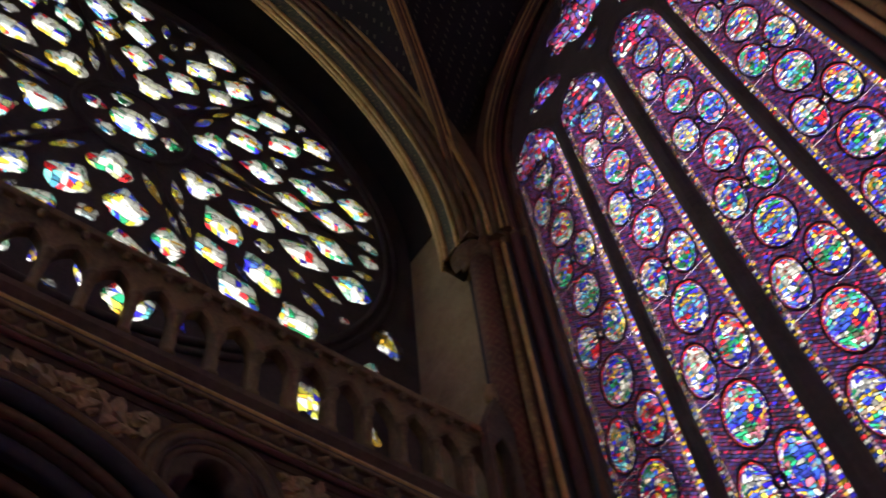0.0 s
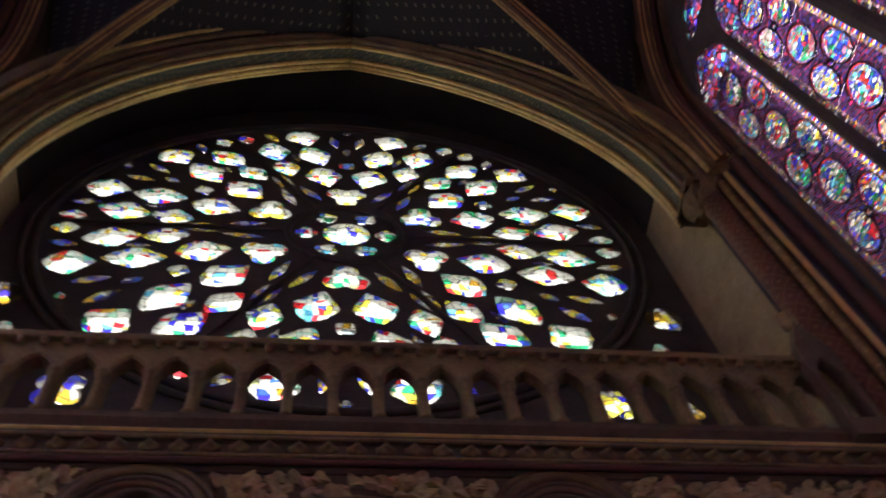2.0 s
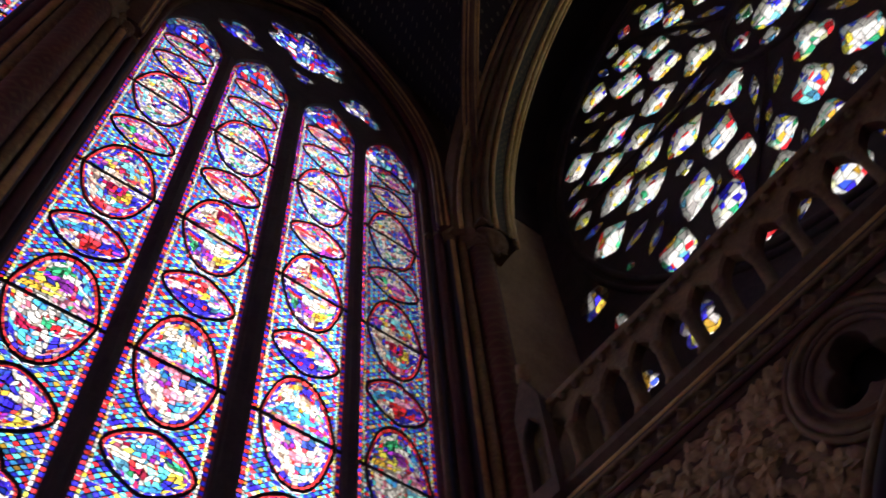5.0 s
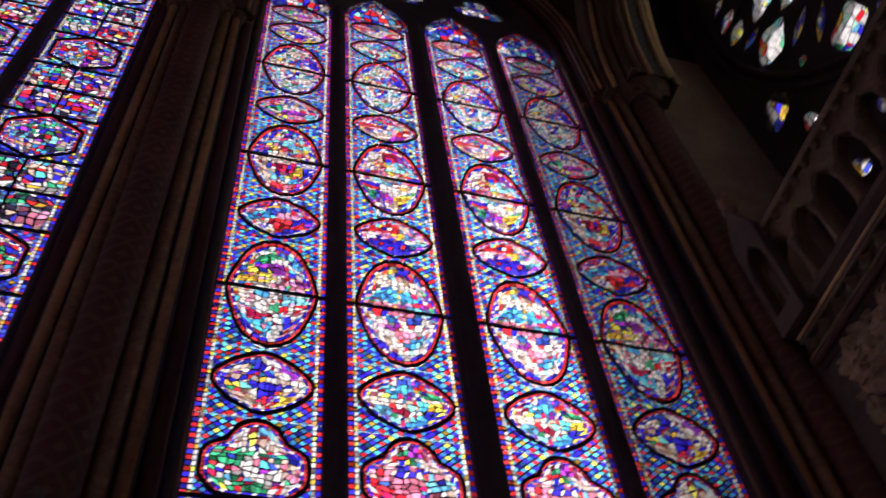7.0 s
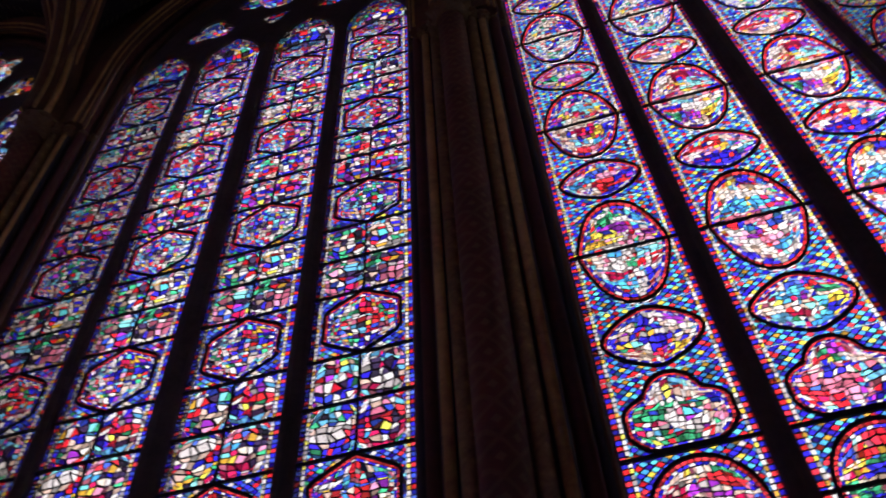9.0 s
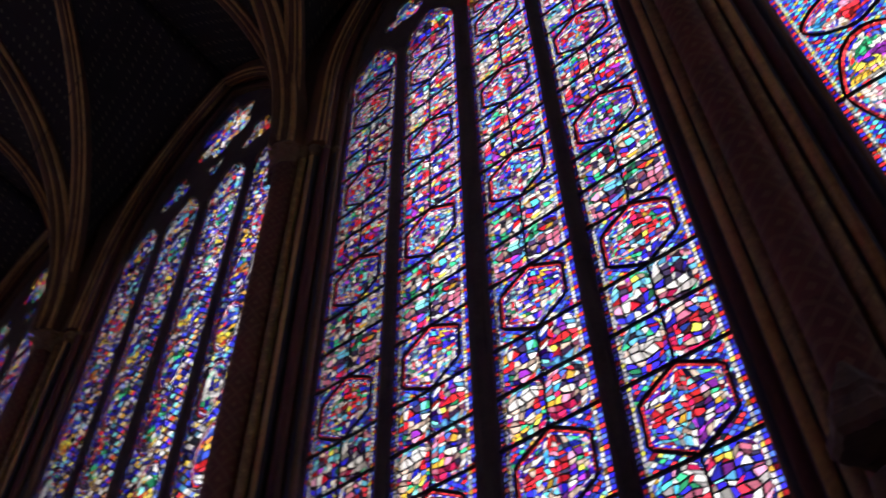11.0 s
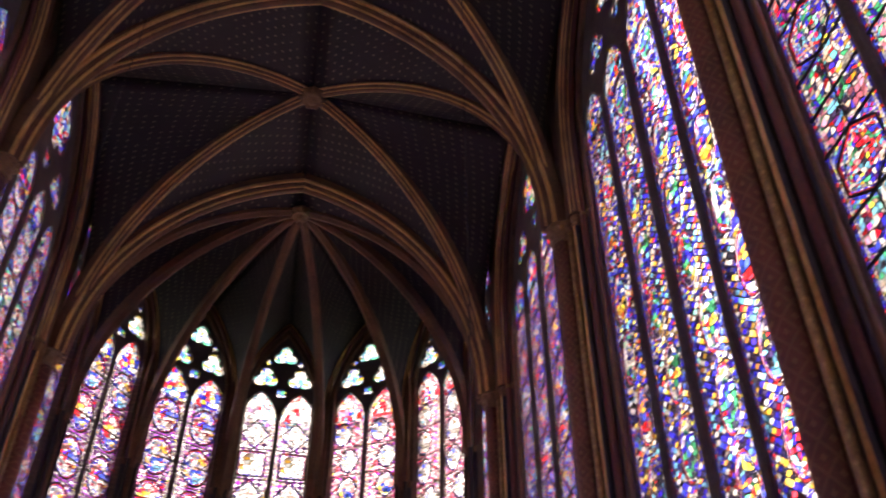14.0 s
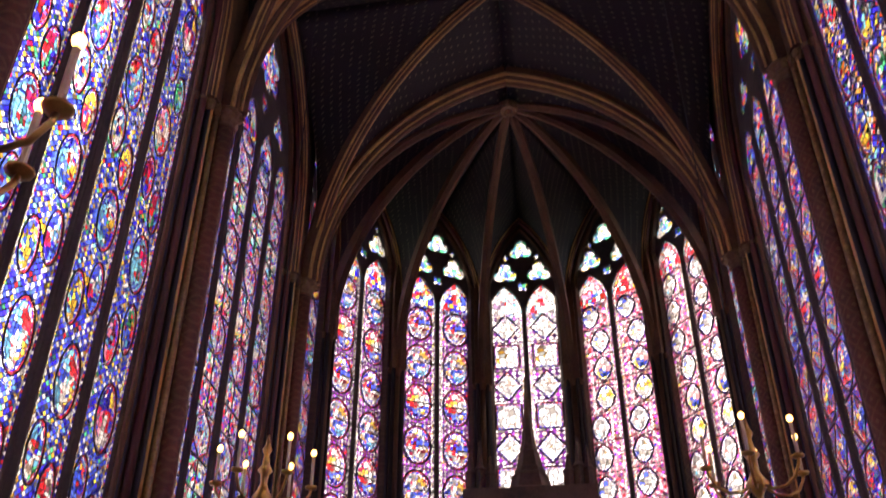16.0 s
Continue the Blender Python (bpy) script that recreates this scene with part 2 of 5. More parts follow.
def glass_material(name, lead=0.115):
    """Coloured glass pieces, each with the colour of its own piece and a lead came round it."""
    m, nt, bs = material(name)
    out = nt.nodes["Material Output"]
    at = nt.nodes.new("ShaderNodeAttribute")
    at.attribute_name = "glass"
    uv = nt.nodes.new("ShaderNodeUVMap")
    sep = nt.nodes.new("ShaderNodeSeparateXYZ")
    nt.links.new(uv.outputs[0], sep.inputs[0])
    du = maths(nt, "PINGPONG", sep.outputs[0], 0.5)
    dv = maths(nt, "PINGPONG", sep.outputs[1], 0.5)
    came = maths(nt, "LESS_THAN", maths(nt, "MINIMUM", du, dv), lead)
    co = nt.nodes.new("ShaderNodeTexCoord").outputs["Object"]
    n1 = node(nt, "ShaderNodeTexNoise", Scale=44.0, Detail=4.0, Roughness=0.75)
    nt.links.new(co, n1.inputs["Vector"])
    streak = ramp(nt, n1.outputs["Fac"], [(0.34, (0.35, 0.35, 0.35)), (0.46, (1, 1, 1))])
    col = mix(nt, 1.0, at.outputs["Color"], streak, "MULTIPLY")
    tr = nt.nodes.new("ShaderNodeBsdfTransparent")
    nt.links.new(col, tr.inputs["Color"])
    gl = node(nt, "ShaderNodeBsdfGlossy", Roughness=0.25)
    gl.inputs["Color"].default_value = (0.8, 0.8, 0.8, 1)
    fr = node(nt, "ShaderNodeFresnel", IOR=1.45)
    ms = nt.nodes.new("ShaderNodeMixShader")
    nt.links.new(maths(nt, "MULTIPLY", fr.outputs[0], 0.35), ms.inputs[0])
    tl = nt.nodes.new("ShaderNodeBsdfTranslucent")
    nt.links.new(col, tl.inputs["Color"])
    m1 = nt.nodes.new("ShaderNodeMixShader")
    m1.inputs[0].default_value = 0.4
    nt.links.new(tr.outputs[0], m1.inputs[1])
    nt.links.new(tl.outputs[0], m1.inputs[2])
    nt.links.new(m1.outputs[0], ms.inputs[1])
    nt.links.new(gl.outputs[0], ms.inputs[2])
    bs.inputs["Base Color"].default_value = (0.03, 0.03, 0.035, 1)
    bs.inputs["Roughness"].default_value, bs.inputs["Metallic"].default_value = 0.6, 0.3
    m2 = nt.nodes.new("ShaderNodeMixShader")
    nt.links.new(came, m2.inputs[0])
    nt.links.new(ms.outputs[0], m2.inputs[1])
    nt.links.new(bs.outputs[0], m2.inputs[2])
    nt.links.new(m2.outputs[0], out.inputs["Surface"])
    return m


def star_web():
    """Blue painted vault with rows of small gilded stars and courses."""
    def go(nt, co, col):
        sep = nt.nodes.new("ShaderNodeSeparateXYZ")
        nt.links.new(nt.nodes.new("ShaderNodeTexCoord").outputs["UV"], sep.inputs[0])
        row = maths(nt, "FLOOR", maths(nt, "DIVIDE", sep.outputs[1], 0.2))
        shift = maths(nt, "MULTIPLY", maths(nt, "MODULO", row, 2.0), 0.5)
        a = maths(nt, "SUBTRACT", maths(nt, "FRACT", maths(nt, "ADD", maths(nt, "DIVIDE", sep.outputs[0], 0.26), shift)), 0.5)
        b = maths(nt, "SUBTRACT", maths(nt, "FRACT", maths(nt, "DIVIDE", sep.outputs[1], 0.2)), 0.5)
        d = maths(nt, "ADD", maths(nt, "MULTIPLY", maths(nt, "ABSOLUTE", a), 0.26), maths(nt, "MULTIPLY", maths(nt, "ABSOLUTE", b), 0.2))
        star = maths(nt, "LESS_THAN", d, 0.045)
        wear = node(nt, "ShaderNodeTexNoise", Scale=2.2, Detail=3.0)
        nt.links.new(co, wear.inputs["Vector"])
        k = maths(nt, "MULTIPLY", star, maths(nt, "GREATER_THAN", wear.outputs["Fac"], 0.42))
        return mix(nt, maths(nt, "MULTIPLY", k, 0.45), col, (0.22, 0.19, 0.13))
    return go


M_RIB = worn("gilded_rib_stone", (0.145, 0.072, 0.032), (0.056, 0.029, 0.016), 0.6)
M_GOLD = worn("old_gilding", (0.68, 0.48, 0.18), (0.34, 0.21, 0.07), 0.38, 0.4, bump=0.15)
M_RED = worn("dark_red_paint", (0.12, 0.040, 0.032), (0.06, 0.024, 0.02), 0.7)
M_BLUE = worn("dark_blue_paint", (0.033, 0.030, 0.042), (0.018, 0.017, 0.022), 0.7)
M_GREEN = worn("green_blue_paint_with_gold_marks", (0.055, 0.065, 0.045), (0.025, 0.03, 0.022), 0.7, extra=diaper((0.30, 0.24, 0.12), (0.40, 0.32, 0.14), 9.0))
M_STONE = worn("dark_painted_stone", (0.135, 0.092, 0.058), (0.06, 0.042, 0.029), 0.8)
M_PLASTER = worn("pale_tan_plaster", (0.43, 0.34, 0.19), (0.28, 0.21, 0.11), 0.85)
# far darker than blue paint: the vault's dimness is in the base colour
M_WEB = worn("shaded_blue_vault_with_gold_stars", (0.0145, 0.0118, 0.0135), (0.008, 0.0068, 0.0075), 0.75, extra=star_web())
M_REDDIAPER = worn("red_diaper_paint", (0.16, 0.052, 0.032), (0.075, 0.03, 0.02), 0.7, extra=diaper((0.32, 0.22, 0.10), (0.30, 0.20, 0.09), 6.0))
M_BROWNDIAPER = worn("brown_diaper_paint", (0.082, 0.047, 0.029), (0.038, 0.024, 0.016), 0.65, extra=diaper((0.20, 0.14, 0.07), (0.10, 0.05, 0.035), 7.0))
M_GOLDDIAPER = worn("gold_shaft_with_bands", (0.38, 0.25, 0.10), (0.14, 0.085, 0.04), 0.5, 0.2, extra=diaper((0.10, 0.035, 0.02), (0.70, 0.50, 0.20), 8.0))
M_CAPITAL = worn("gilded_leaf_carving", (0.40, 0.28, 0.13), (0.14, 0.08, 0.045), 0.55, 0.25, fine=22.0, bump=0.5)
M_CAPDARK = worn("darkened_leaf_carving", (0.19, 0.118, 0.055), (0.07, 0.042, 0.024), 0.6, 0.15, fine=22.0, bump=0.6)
# base colour holds the backlit shade of the window stone
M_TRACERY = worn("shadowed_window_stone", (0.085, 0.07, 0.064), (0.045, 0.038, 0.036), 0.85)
# paler than the wall behind: lit relief is put into the leaf colour
M_CARVED = worn("carved_foliage_stone", (0.50, 0.37, 0.19), (0.22, 0.155, 0.08), 0.7, fine=16.0, coarse=5.0, bump=0.6)
M_PARAPET = worn("brown_painted_parapet_stone", (0.25, 0.175, 0.08), (0.09, 0.06, 0.03), 0.75, fine=20.0, bump=0.6)
M_ARCH = worn("brown_gold_arch_paint", (0.19, 0.125, 0.055), (0.08, 0.052, 0.026), 0.5, 0.15)
M_RIBGOLD = worn("dulled_rib_gilding", (0.60, 0.37, 0.13), (0.28, 0.16, 0.06), 0.45, 0.25)
# near-black base: the shade of unlit stone is put into the colour
M_SHADE = worn("shade_dark_stone", (0.028, 0.024, 0.022), (0.015, 0.013, 0.012), 0.9)
M_IRON = worn("black_iron", (0.025, 0.025, 0.028), (0.012, 0.012, 0.013), 0.6, 0.5)
M_BRASS = worn("polished_brass", (0.65, 0.42, 0.14), (0.38, 0.22, 0.07), 0.28, 0.9, bump=0.05)
M_FLOOR = worn("stone_floor", (0.33, 0.29, 0.24), (0.20, 0.17, 0.14), 0.5)
M_CANDLE = worn("ivory_candle_sleeve", (0.72, 0.64, 0.48), (0.55, 0.47, 0.33), 0.5)
M_LIMESTONE = worn("pale_weathered_limestone", (0.46, 0.42, 0.35), (0.27, 0.24, 0.2), 0.85)
M_GLASS = glass_material("leaded_stained_glass", 0.13)
M_ROSEGLASS = glass_material("leaded_rose_glass", 0.06)
M_BULB, _nt, _bs = material("lit_bulb")
_bs.inputs["Emission Color"].default_value = (1.0, 0.58, 0.13, 1)
_bs.inputs["Emission Strength"].default_value = 3.2

# colours that the glass lets through
DEEP, SKYB, REDG, RUBY, WHITEG, GREENG, YELLOW, PINK, PURPLE, CYAN, DARK = (
    (0.025, 0.018, 0.60), (0.05, 0.11, 0.85), (0.88, 0.025, 0.04), (0.48, 0.012, 0.08), (0.95, 0.91, 0.91), (0.03, 0.36, 0.17),
    (0.90, 0.52, 0.06), (0.74, 0.20, 0.32), (0.27, 0.03, 0.42), (0.15, 0.55, 0.92), (0.03, 0.02, 0.06))
CREAM, AZURE = (0.90, 0.66, 0.55), (0.06, 0.40, 0.95)
FIGURE = [WHITEG, SKYB, REDG, GREENG, YELLOW, PINK, DEEP, CYAN, RUBY, DEEP, SKYB, CREAM, WHITEG, REDG, SKYB, DEEP, YELLOW, CYAN]


class Panes:
    """Quads of glass with a colour each."""

    def __init__(self, bright=1.0, spread=0.6):
        self.v, self.f, self.c, self.bright, self.spread = [], [], [], bright, spread

    def quad(self, pts, col):
        n = len(self.v)
        self.v += pts
        self.f.append((n, n + 1, n + 2, n + 3))
        self.c.append(col)

    def grid(self, P, colour):
        """P: array (a, b, 2) of corners; colour(i, j) of each cell."""
        for i in range(P.shape[0] - 1):
            for j in range(P.shape[1] - 1):
                q = [tuple(P[i, j]), tuple(P[i + 1, j]), tuple(P[i + 1, j + 1]), tuple(P[i, j + 1])]
                self.quad(q, colour(i, j))

    def mesh(self, name, mat):
        me = mesh_of(name, [(u, 0.0, z) for u, z in self.v], self.f)
        uv = me.uv_layers.new(name="UVMap")
        uv.data.foreach_set("uv", np.tile(np.array([0, 0, 1, 0, 1, 1, 0, 1], np.float32), len(self.f)))
        at = me.color_attributes.new("glass", "FLOAT_COLOR", "CORNER")
        c = np.array(self.c, np.float32)
        c = np.clip(c * np.clip(self.bright * rng.lognormal(-0.2, self.spread, (len(c), 1)), 0.1, 2.2) + rng.uniform(0, 0.015, c.shape), 0, 0.97)
        at.data.foreach_set("color", np.repeat(np.concatenate([c, np.ones((len(c), 1))], 1), 4, axis=0).astype(np.float32).ravel())
        me.materials.append(mat)
        return me


def shape_radius(kind, a, rx, rz):
    """Radius of a medallion in the direction a."""
    ca, sa = np.cos(a), np.sin(a)
    if kind == "quatrefoil":
        e = 1 / np.sqrt((ca / rx) ** 2 + (sa / rz) ** 2)
        return e * (0.95 + 0.05 * np.cos(4 * a) + 0.012 * np.cos(8 * a))
    if kind == "hexagon":
        k = np.abs(((a + math.pi / 6) % (math.pi / 3)) - math.pi / 6)
        e = 1 / np.sqrt((ca / rx) ** 2 + (sa / rz) ** 2)
        return e * 0.93 / np.cos(k)
    if kind == "square":
        return np.minimum(rx / np.maximum(np.abs(ca), 1e-6), rz / np.maximum(np.abs(sa), 1e-6))
    if kind == "egg":
        return (0.97 + 0.03 * np.cos(4 * a)) / np.sqrt((ca / rx) ** 2 + (sa / rz) ** 2)
    if kind == "cushion":
        return (np.abs(ca / rx) ** 3.2 + np.abs(sa / rz) ** 3.2) ** (-1 / 3.2)
    if kind == "arch":
        top = 1 / np.sqrt((ca / (rx * 0.62)) ** 2 + (sa / rz) ** 2)
        low = np.minimum(rx / np.maximum(np.abs(ca), 1e-6), rz / np.maximum(np.abs(sa), 1e-6))
        return np.where(sa < 0, np.minimum(low, rx * 1.12), np.maximum(top, 1 / np.sqrt((ca / rx) ** 2 + (sa / (rz * 0.5)) ** 2)))
    if kind == "lozenge":
        return 1 / (np.abs(ca) / rx + np.abs(sa) / rz)
    return 1 / np.sqrt((ca / rx) ** 2 + (sa / rz) ** 2)


def uneven(g, n):
    """Uneven steps from -1 to 1."""
    d = g.uniform(0.45, 1.6, n)
    c = np.concatenate([[0.0], np.cumsum(d)])
    return c / c[-1] * 2 - 1


def trellis(palette):
    """A quincunx of small rosettes: centre, ring, field, corner."""
    centre, ring, field, corner = palette

    def go(i, j):
        a, b = i % 4, j % 4
        if a == b and a % 2 == 0:
            return centre
        if (a + b) % 2:
            return ring
        return corner if (a + b) % 4 == 2 and a % 2 == 0 else field
    return go


def medallion_panel(name, w, h, meds, palette, ground, border, fig, seed=0, mat=None, bright=1.0, cell=0.036, size=0.048, upright=False, bead=WHITEG, mixed=0.3, rw=0.017, order=0.86):
    """One rectangular panel of glass: figured medallions on a trellis ground between beaded borders, and its lead rings.
    meds: rows of (kind, x, z, half width, half height)."""
    g = np.random.default_rng(seed)
    pn = Panes(bright, 0.75)
    bw = 0.085
    iw, ih = w / 2 - bw, h / 2
    lim = np.array([iw, ih])
    for s in (-1, 1):
        nb = max(6, int(h / 0.05))
        z = np.linspace(-ih, ih, nb + 1)
        P = np.stack([np.stack([np.full_like(z, s * (iw + bw * k)), z], 1) for k in (0, 0.38, 1.0)])
        pn.grid(P, lambda i, j: (bead if j % 4 else YELLOW) if i == 0 else border[(j + (1 if s > 0 else 0)) % len(border)])
    # ground: a fine lozenge lattice whose corners are pushed out of the medallions
    nn = int((iw / 1.15 + ih) / (cell * 1.414)) + 2
    I, J = np.meshgrid(np.arange(-nn, nn + 1), np.arange(-nn, nn + 1), indexing="ij")
    P = np.stack([(I - J) * cell * 0.707 * 1.15, (I + J) * cell * 0.707], -1) + g.normal(0, 0.0025, (2 * nn + 1, 2 * nn + 1, 2))

    def whole(q):
        return q[:-1, :-1] & q[1:, :-1] & q[:-1, 1:] & q[1:, 1:]
    gone = np.zeros((2 * nn, 2 * nn), bool)
    for axis in (0, 1):
        gone |= whole(P[..., axis] >= lim[axis]) | whole(P[..., axis] <= -lim[axis])
    P = np.clip(P, -lim, lim)
    for kind, cx, cz, rx, rz in meds:
        dx, dz = P[..., 0] - cx, P[..., 1] - cz
        ang, d = np.arctan2(dz, dx), np.hypot(dx, dz)
        r = shape_radius(kind, ang, rx, rz) * 1.03
        under = d < r
        gone |= whole(under)
        P[under] = np.stack([cx + r * np.cos(ang), cz + r * np.sin(ang)], -1)[under]
    P = np.clip(P, -lim, lim)
    tile = trellis(palette)
    for i, j in zip(*np.nonzero(~gone)):
        col = tile(i, j) if g.random() < order else ground[g.integers(0, len(ground))]
        pn.quad([tuple(P[i, j]), tuple(P[i + 1, j]), tuple(P[i + 1, j + 1]), tuple(P[i, j + 1])], col)
    geo = Geo()
    for kind, cx, cz, rx, rz in meds:
        n, m = max(5, int(2 * rx / size)), max(5, int(2 * rz / size))
        U, V = np.meshgrid(uneven(g, n), uneven(g, m), indexing="ij")
        inner = (np.abs(U) < 0.999) & (np.abs(V) < 0.999)
        U, V = U + g.normal(0, 0.6 / n, U.shape) * inner, V + g.normal(0, 0.6 / m, V.shape) * inner
        X, Y = U * np.sqrt(1 - V * V / 2), V * np.sqrt(1 - U * U / 2)
        ang, rad = np.arctan2(Y * rz, X * rx), np.hypot(X, Y)
        R = shape_radius(kind, ang, rx, rz) * rad * (1.03 if kind == "cushion" else 0.86)
        Q = np.clip(np.stack([cx + R * np.cos(ang), cz + R * np.sin(ang)], -1), -lim, lim)
        # a few figures, each a patch of one colour, before a mixed background
        k = max(5, int(n * m / 9))
        sx, sz, sc = g.uniform(0, n, k), g.uniform(0, m, k), g.integers(0, len(fig), k)
        stretch = 0.55 if upright else 1.5

        def inside(i, j):
            if g.random() < mixed:
                return fig[g.integers(0, len(fig))]
            return fig[sc[int(np.argmin((sx - i) ** 2 / stretch + (sz - j) ** 2 * stretch))]]
        pn.grid(Q, inside)
        if kind == "cushion":
            continue
        a = np.linspace(0, 2 * math.pi, 61)
        rr = shape_radius(kind, a, rx, rz)
        Q = np.stack([np.stack([cx + rr * f * np.cos(a), cz + rr * f * np.sin(a)], 1) for f in (0.86, 0.92, 1.0)])
        pn.grid(np.clip(Q, -lim, lim), lambda i, j: ((0.62, 0.03, 0.04) if i else (DEEP if j % 3 else WHITEG)))
        b = np.linspace(0, 2 * math.pi, 41)[:-1]
        rb = shape_radius(kind, b, rx, rz) * 1.015
        pts = [Vector((min(max(cx + q * math.cos(c), -iw), iw), -0.012, min(max(cz + q * math.sin(c), -ih), ih))) for q, c in zip(rb, b)]
        lats = [Vector((math.cos(c), 0, math.sin(c))) for c in b]
        geo.sweep(pts, lats, [Vector((0, 1, 0))] * 40, [(-rw, -0.008), (rw, -0.008), (rw, 0.008), (-rw, 0.008)], closed=True)
    if meds[0][0] == "cushion":
        geo.box(-0.012, 0.012, -0.02, -0.004, -ih, ih)
    me = pn.mesh(name, mat or M_GLASS)
    ring = geo.mesh(name + "_ring")
    ring.materials.append(M_IRON)
    return me, ring


def fill_panes(name, outline, size, colours, seed, mat, jitter=0.5, white=0.0):
    """Glass pieces filling an opening: rows of pieces cut to the outline. Star-shaped outlines only."""
    g = np.random.default_rng(seed)
    o = np.array(outline)
    c = (o.min(0) + o.max(0)) / 2
    pn = Panes(1.8 if white > 0.45 else 1.3 if white > 0.3 else 1.1, 0.4 if white > 0.3 else 0.6)
    a = np.arctan2(o[:, 1] - c[1], o[:, 0] - c[0])
    r = np.hypot(o[:, 0] - c[0], o[:, 1] - c[1])
    order = np.argsort(a)
    a, r = a[order], r[order]
    a3, r3 = np.concatenate([a - 2 * math.pi, a, a + 2 * math.pi]), np.concatenate([r, r, r])
    nx = max(3, int(round((o[:, 0].max() - o[:, 0].min()) / size)))
    nz = max(3, int(round((o[:, 1].max() - o[:, 1].min()) / size)))
    U, V = np.meshgrid(uneven(g, nx), uneven(g, nz), indexing="ij")
    inner = (np.abs(U) < 0.999) & (np.abs(V) < 0.999)
    U = U + g.normal(0, jitter / nx, U.shape) * inner
    V = V + g.normal(0, jitter / nz, V.shape) * inner
    X, Y = U * np.sqrt(1 - V * V / 2), V * np.sqrt(1 - U * U / 2)
    hx, hz = (o[:, 0].max() - o[:, 0].min()) / 2, (o[:, 1].max() - o[:, 1].min()) / 2
    ang = np.arctan2(Y * hz, X * hx)
    R = np.interp(ang, a3, r3) * np.hypot(X, Y) * 1.04
    P = np.stack([c[0] + R * np.cos(ang), c[1] + R * np.sin(ang)], -1)
    low = g.integers(0, len(colours), (nx // 2 + 2, nz // 2 + 2))

    def pick(i, j):
        rim = i in (0, nx - 1) or j in (0, nz - 1)
        if white and g.random() < white * (0.45 if rim else 1.2):
            return WHITEG
        return colours[low[i // 2, j // 2]] if g.random() < 0.5 else colours[g.integers(0, len(colours))]
    pn.grid(P, pick)
    return pn.mesh(name, mat)

# ---- floor, outer walls, roof ----
XZ = Matrix.Rotation(math.pi / 2, 4, "X")


def wall_frame(x, y, turn):
    """Frame of a wall: local x along it, local y outwards, z up."""
    return pose(x, y, 0, 0, 0, turn)


def south(y):
    return wall_frame(WX, y, -90)


def north(y):
    return wall_frame(-WX, y, 90)


# plan of the apse: seven sides of equal length behind the chord
SIDE, THETA = 2.832, radians(28.2)
corners, sides = [(SIDE / 2, APSE_Y + 6.5)], [((0.0, APSE_Y + 6.5), 0.0)]
for i in (1, 2, 3):
    x0, y0 = corners[-1]
    a = i * THETA
    x1, y1 = x0 + SIDE * math.cos(a), y0 - SIDE * math.sin(a)
    corners.append((x1, y1))
    sides.append((((x0 + x1) / 2, (y0 + y1) / 2), -math.degrees(a)))
    sides.append(((-(x0 + x1) / 2, (y0 + y1) / 2), math.degrees(a)))
BOSS = (0.0, 25.5, 19.9)

floor_ring = [(-WX - 0.6, -2.7), (WX + 0.6, -2.7), (WX + 0.6, APSE_Y)] + [(x * 1.08, y + 0.4) for x, y in reversed(corners)] + [(-x * 1.08, y + 0.4) for x, y in corners] + [(-WX - 0.6, APSE_Y)]
g = Geo().prism(floor_ring, -0.3, 0.0)
fl = tagged(new("floor", g.mesh("floor")), "worn pale stone paving of the chapel", "floor", kind="structure")
fl.data.materials.append(M_FLOOR)
g = Geo().prism(floor_ring, 21.7, 22.0)
rf = tagged(new("ceiling", g.mesh("ceiling")), "plain roof deck closing the chapel above the vaults", "ceiling", kind="structure")
rf.data.materials.append(M_STONE)


# ---- stained-glass windows ----
BLUE_GROUND = [DEEP, SKYB, DEEP, REDG, DEEP, CYAN, SKYB, YELLOW, DEEP, GREENG, DEEP, RUBY]
PURPLE_GROUND = [DARK, RUBY, DARK, (0.30, 0.02, 0.06), (0.02, 0.03, 0.30), (0.24, 0.025, 0.06), (0.16, 0.05, 0.24), DEEP, (0.30, 0.03, 0.05), (0.10, 0.07, 0.26), (0.16, 0.05, 0.18), (0.05, 0.08, 0.34)]
RED_GROUND = [REDG, WHITEG, RUBY, DEEP, WHITEG, PINK, YELLOW, WHITEG, REDG]
PALE_GROUND = [WHITEG, (0.9, 0.8, 0.7), WHITEG, (0.75, 0.85, 0.9), WHITEG, (0.40, 0.25, 0.45), WHITEG, (0.85, 0.8, 0.6)]
BORDER_A = [REDG, DEEP, WHITEG, DEEP, REDG, SKYB]
BORDER_B = [WHITEG, DEEP, YELLOW, DEEP, CYAN, REDG]
PALE = [WHITEG, WHITEG, CYAN, (0.9, 0.8, 0.7), WHITEG, YELLOW, SKYB, (0.8, 0.3, 0.3), WHITEG]

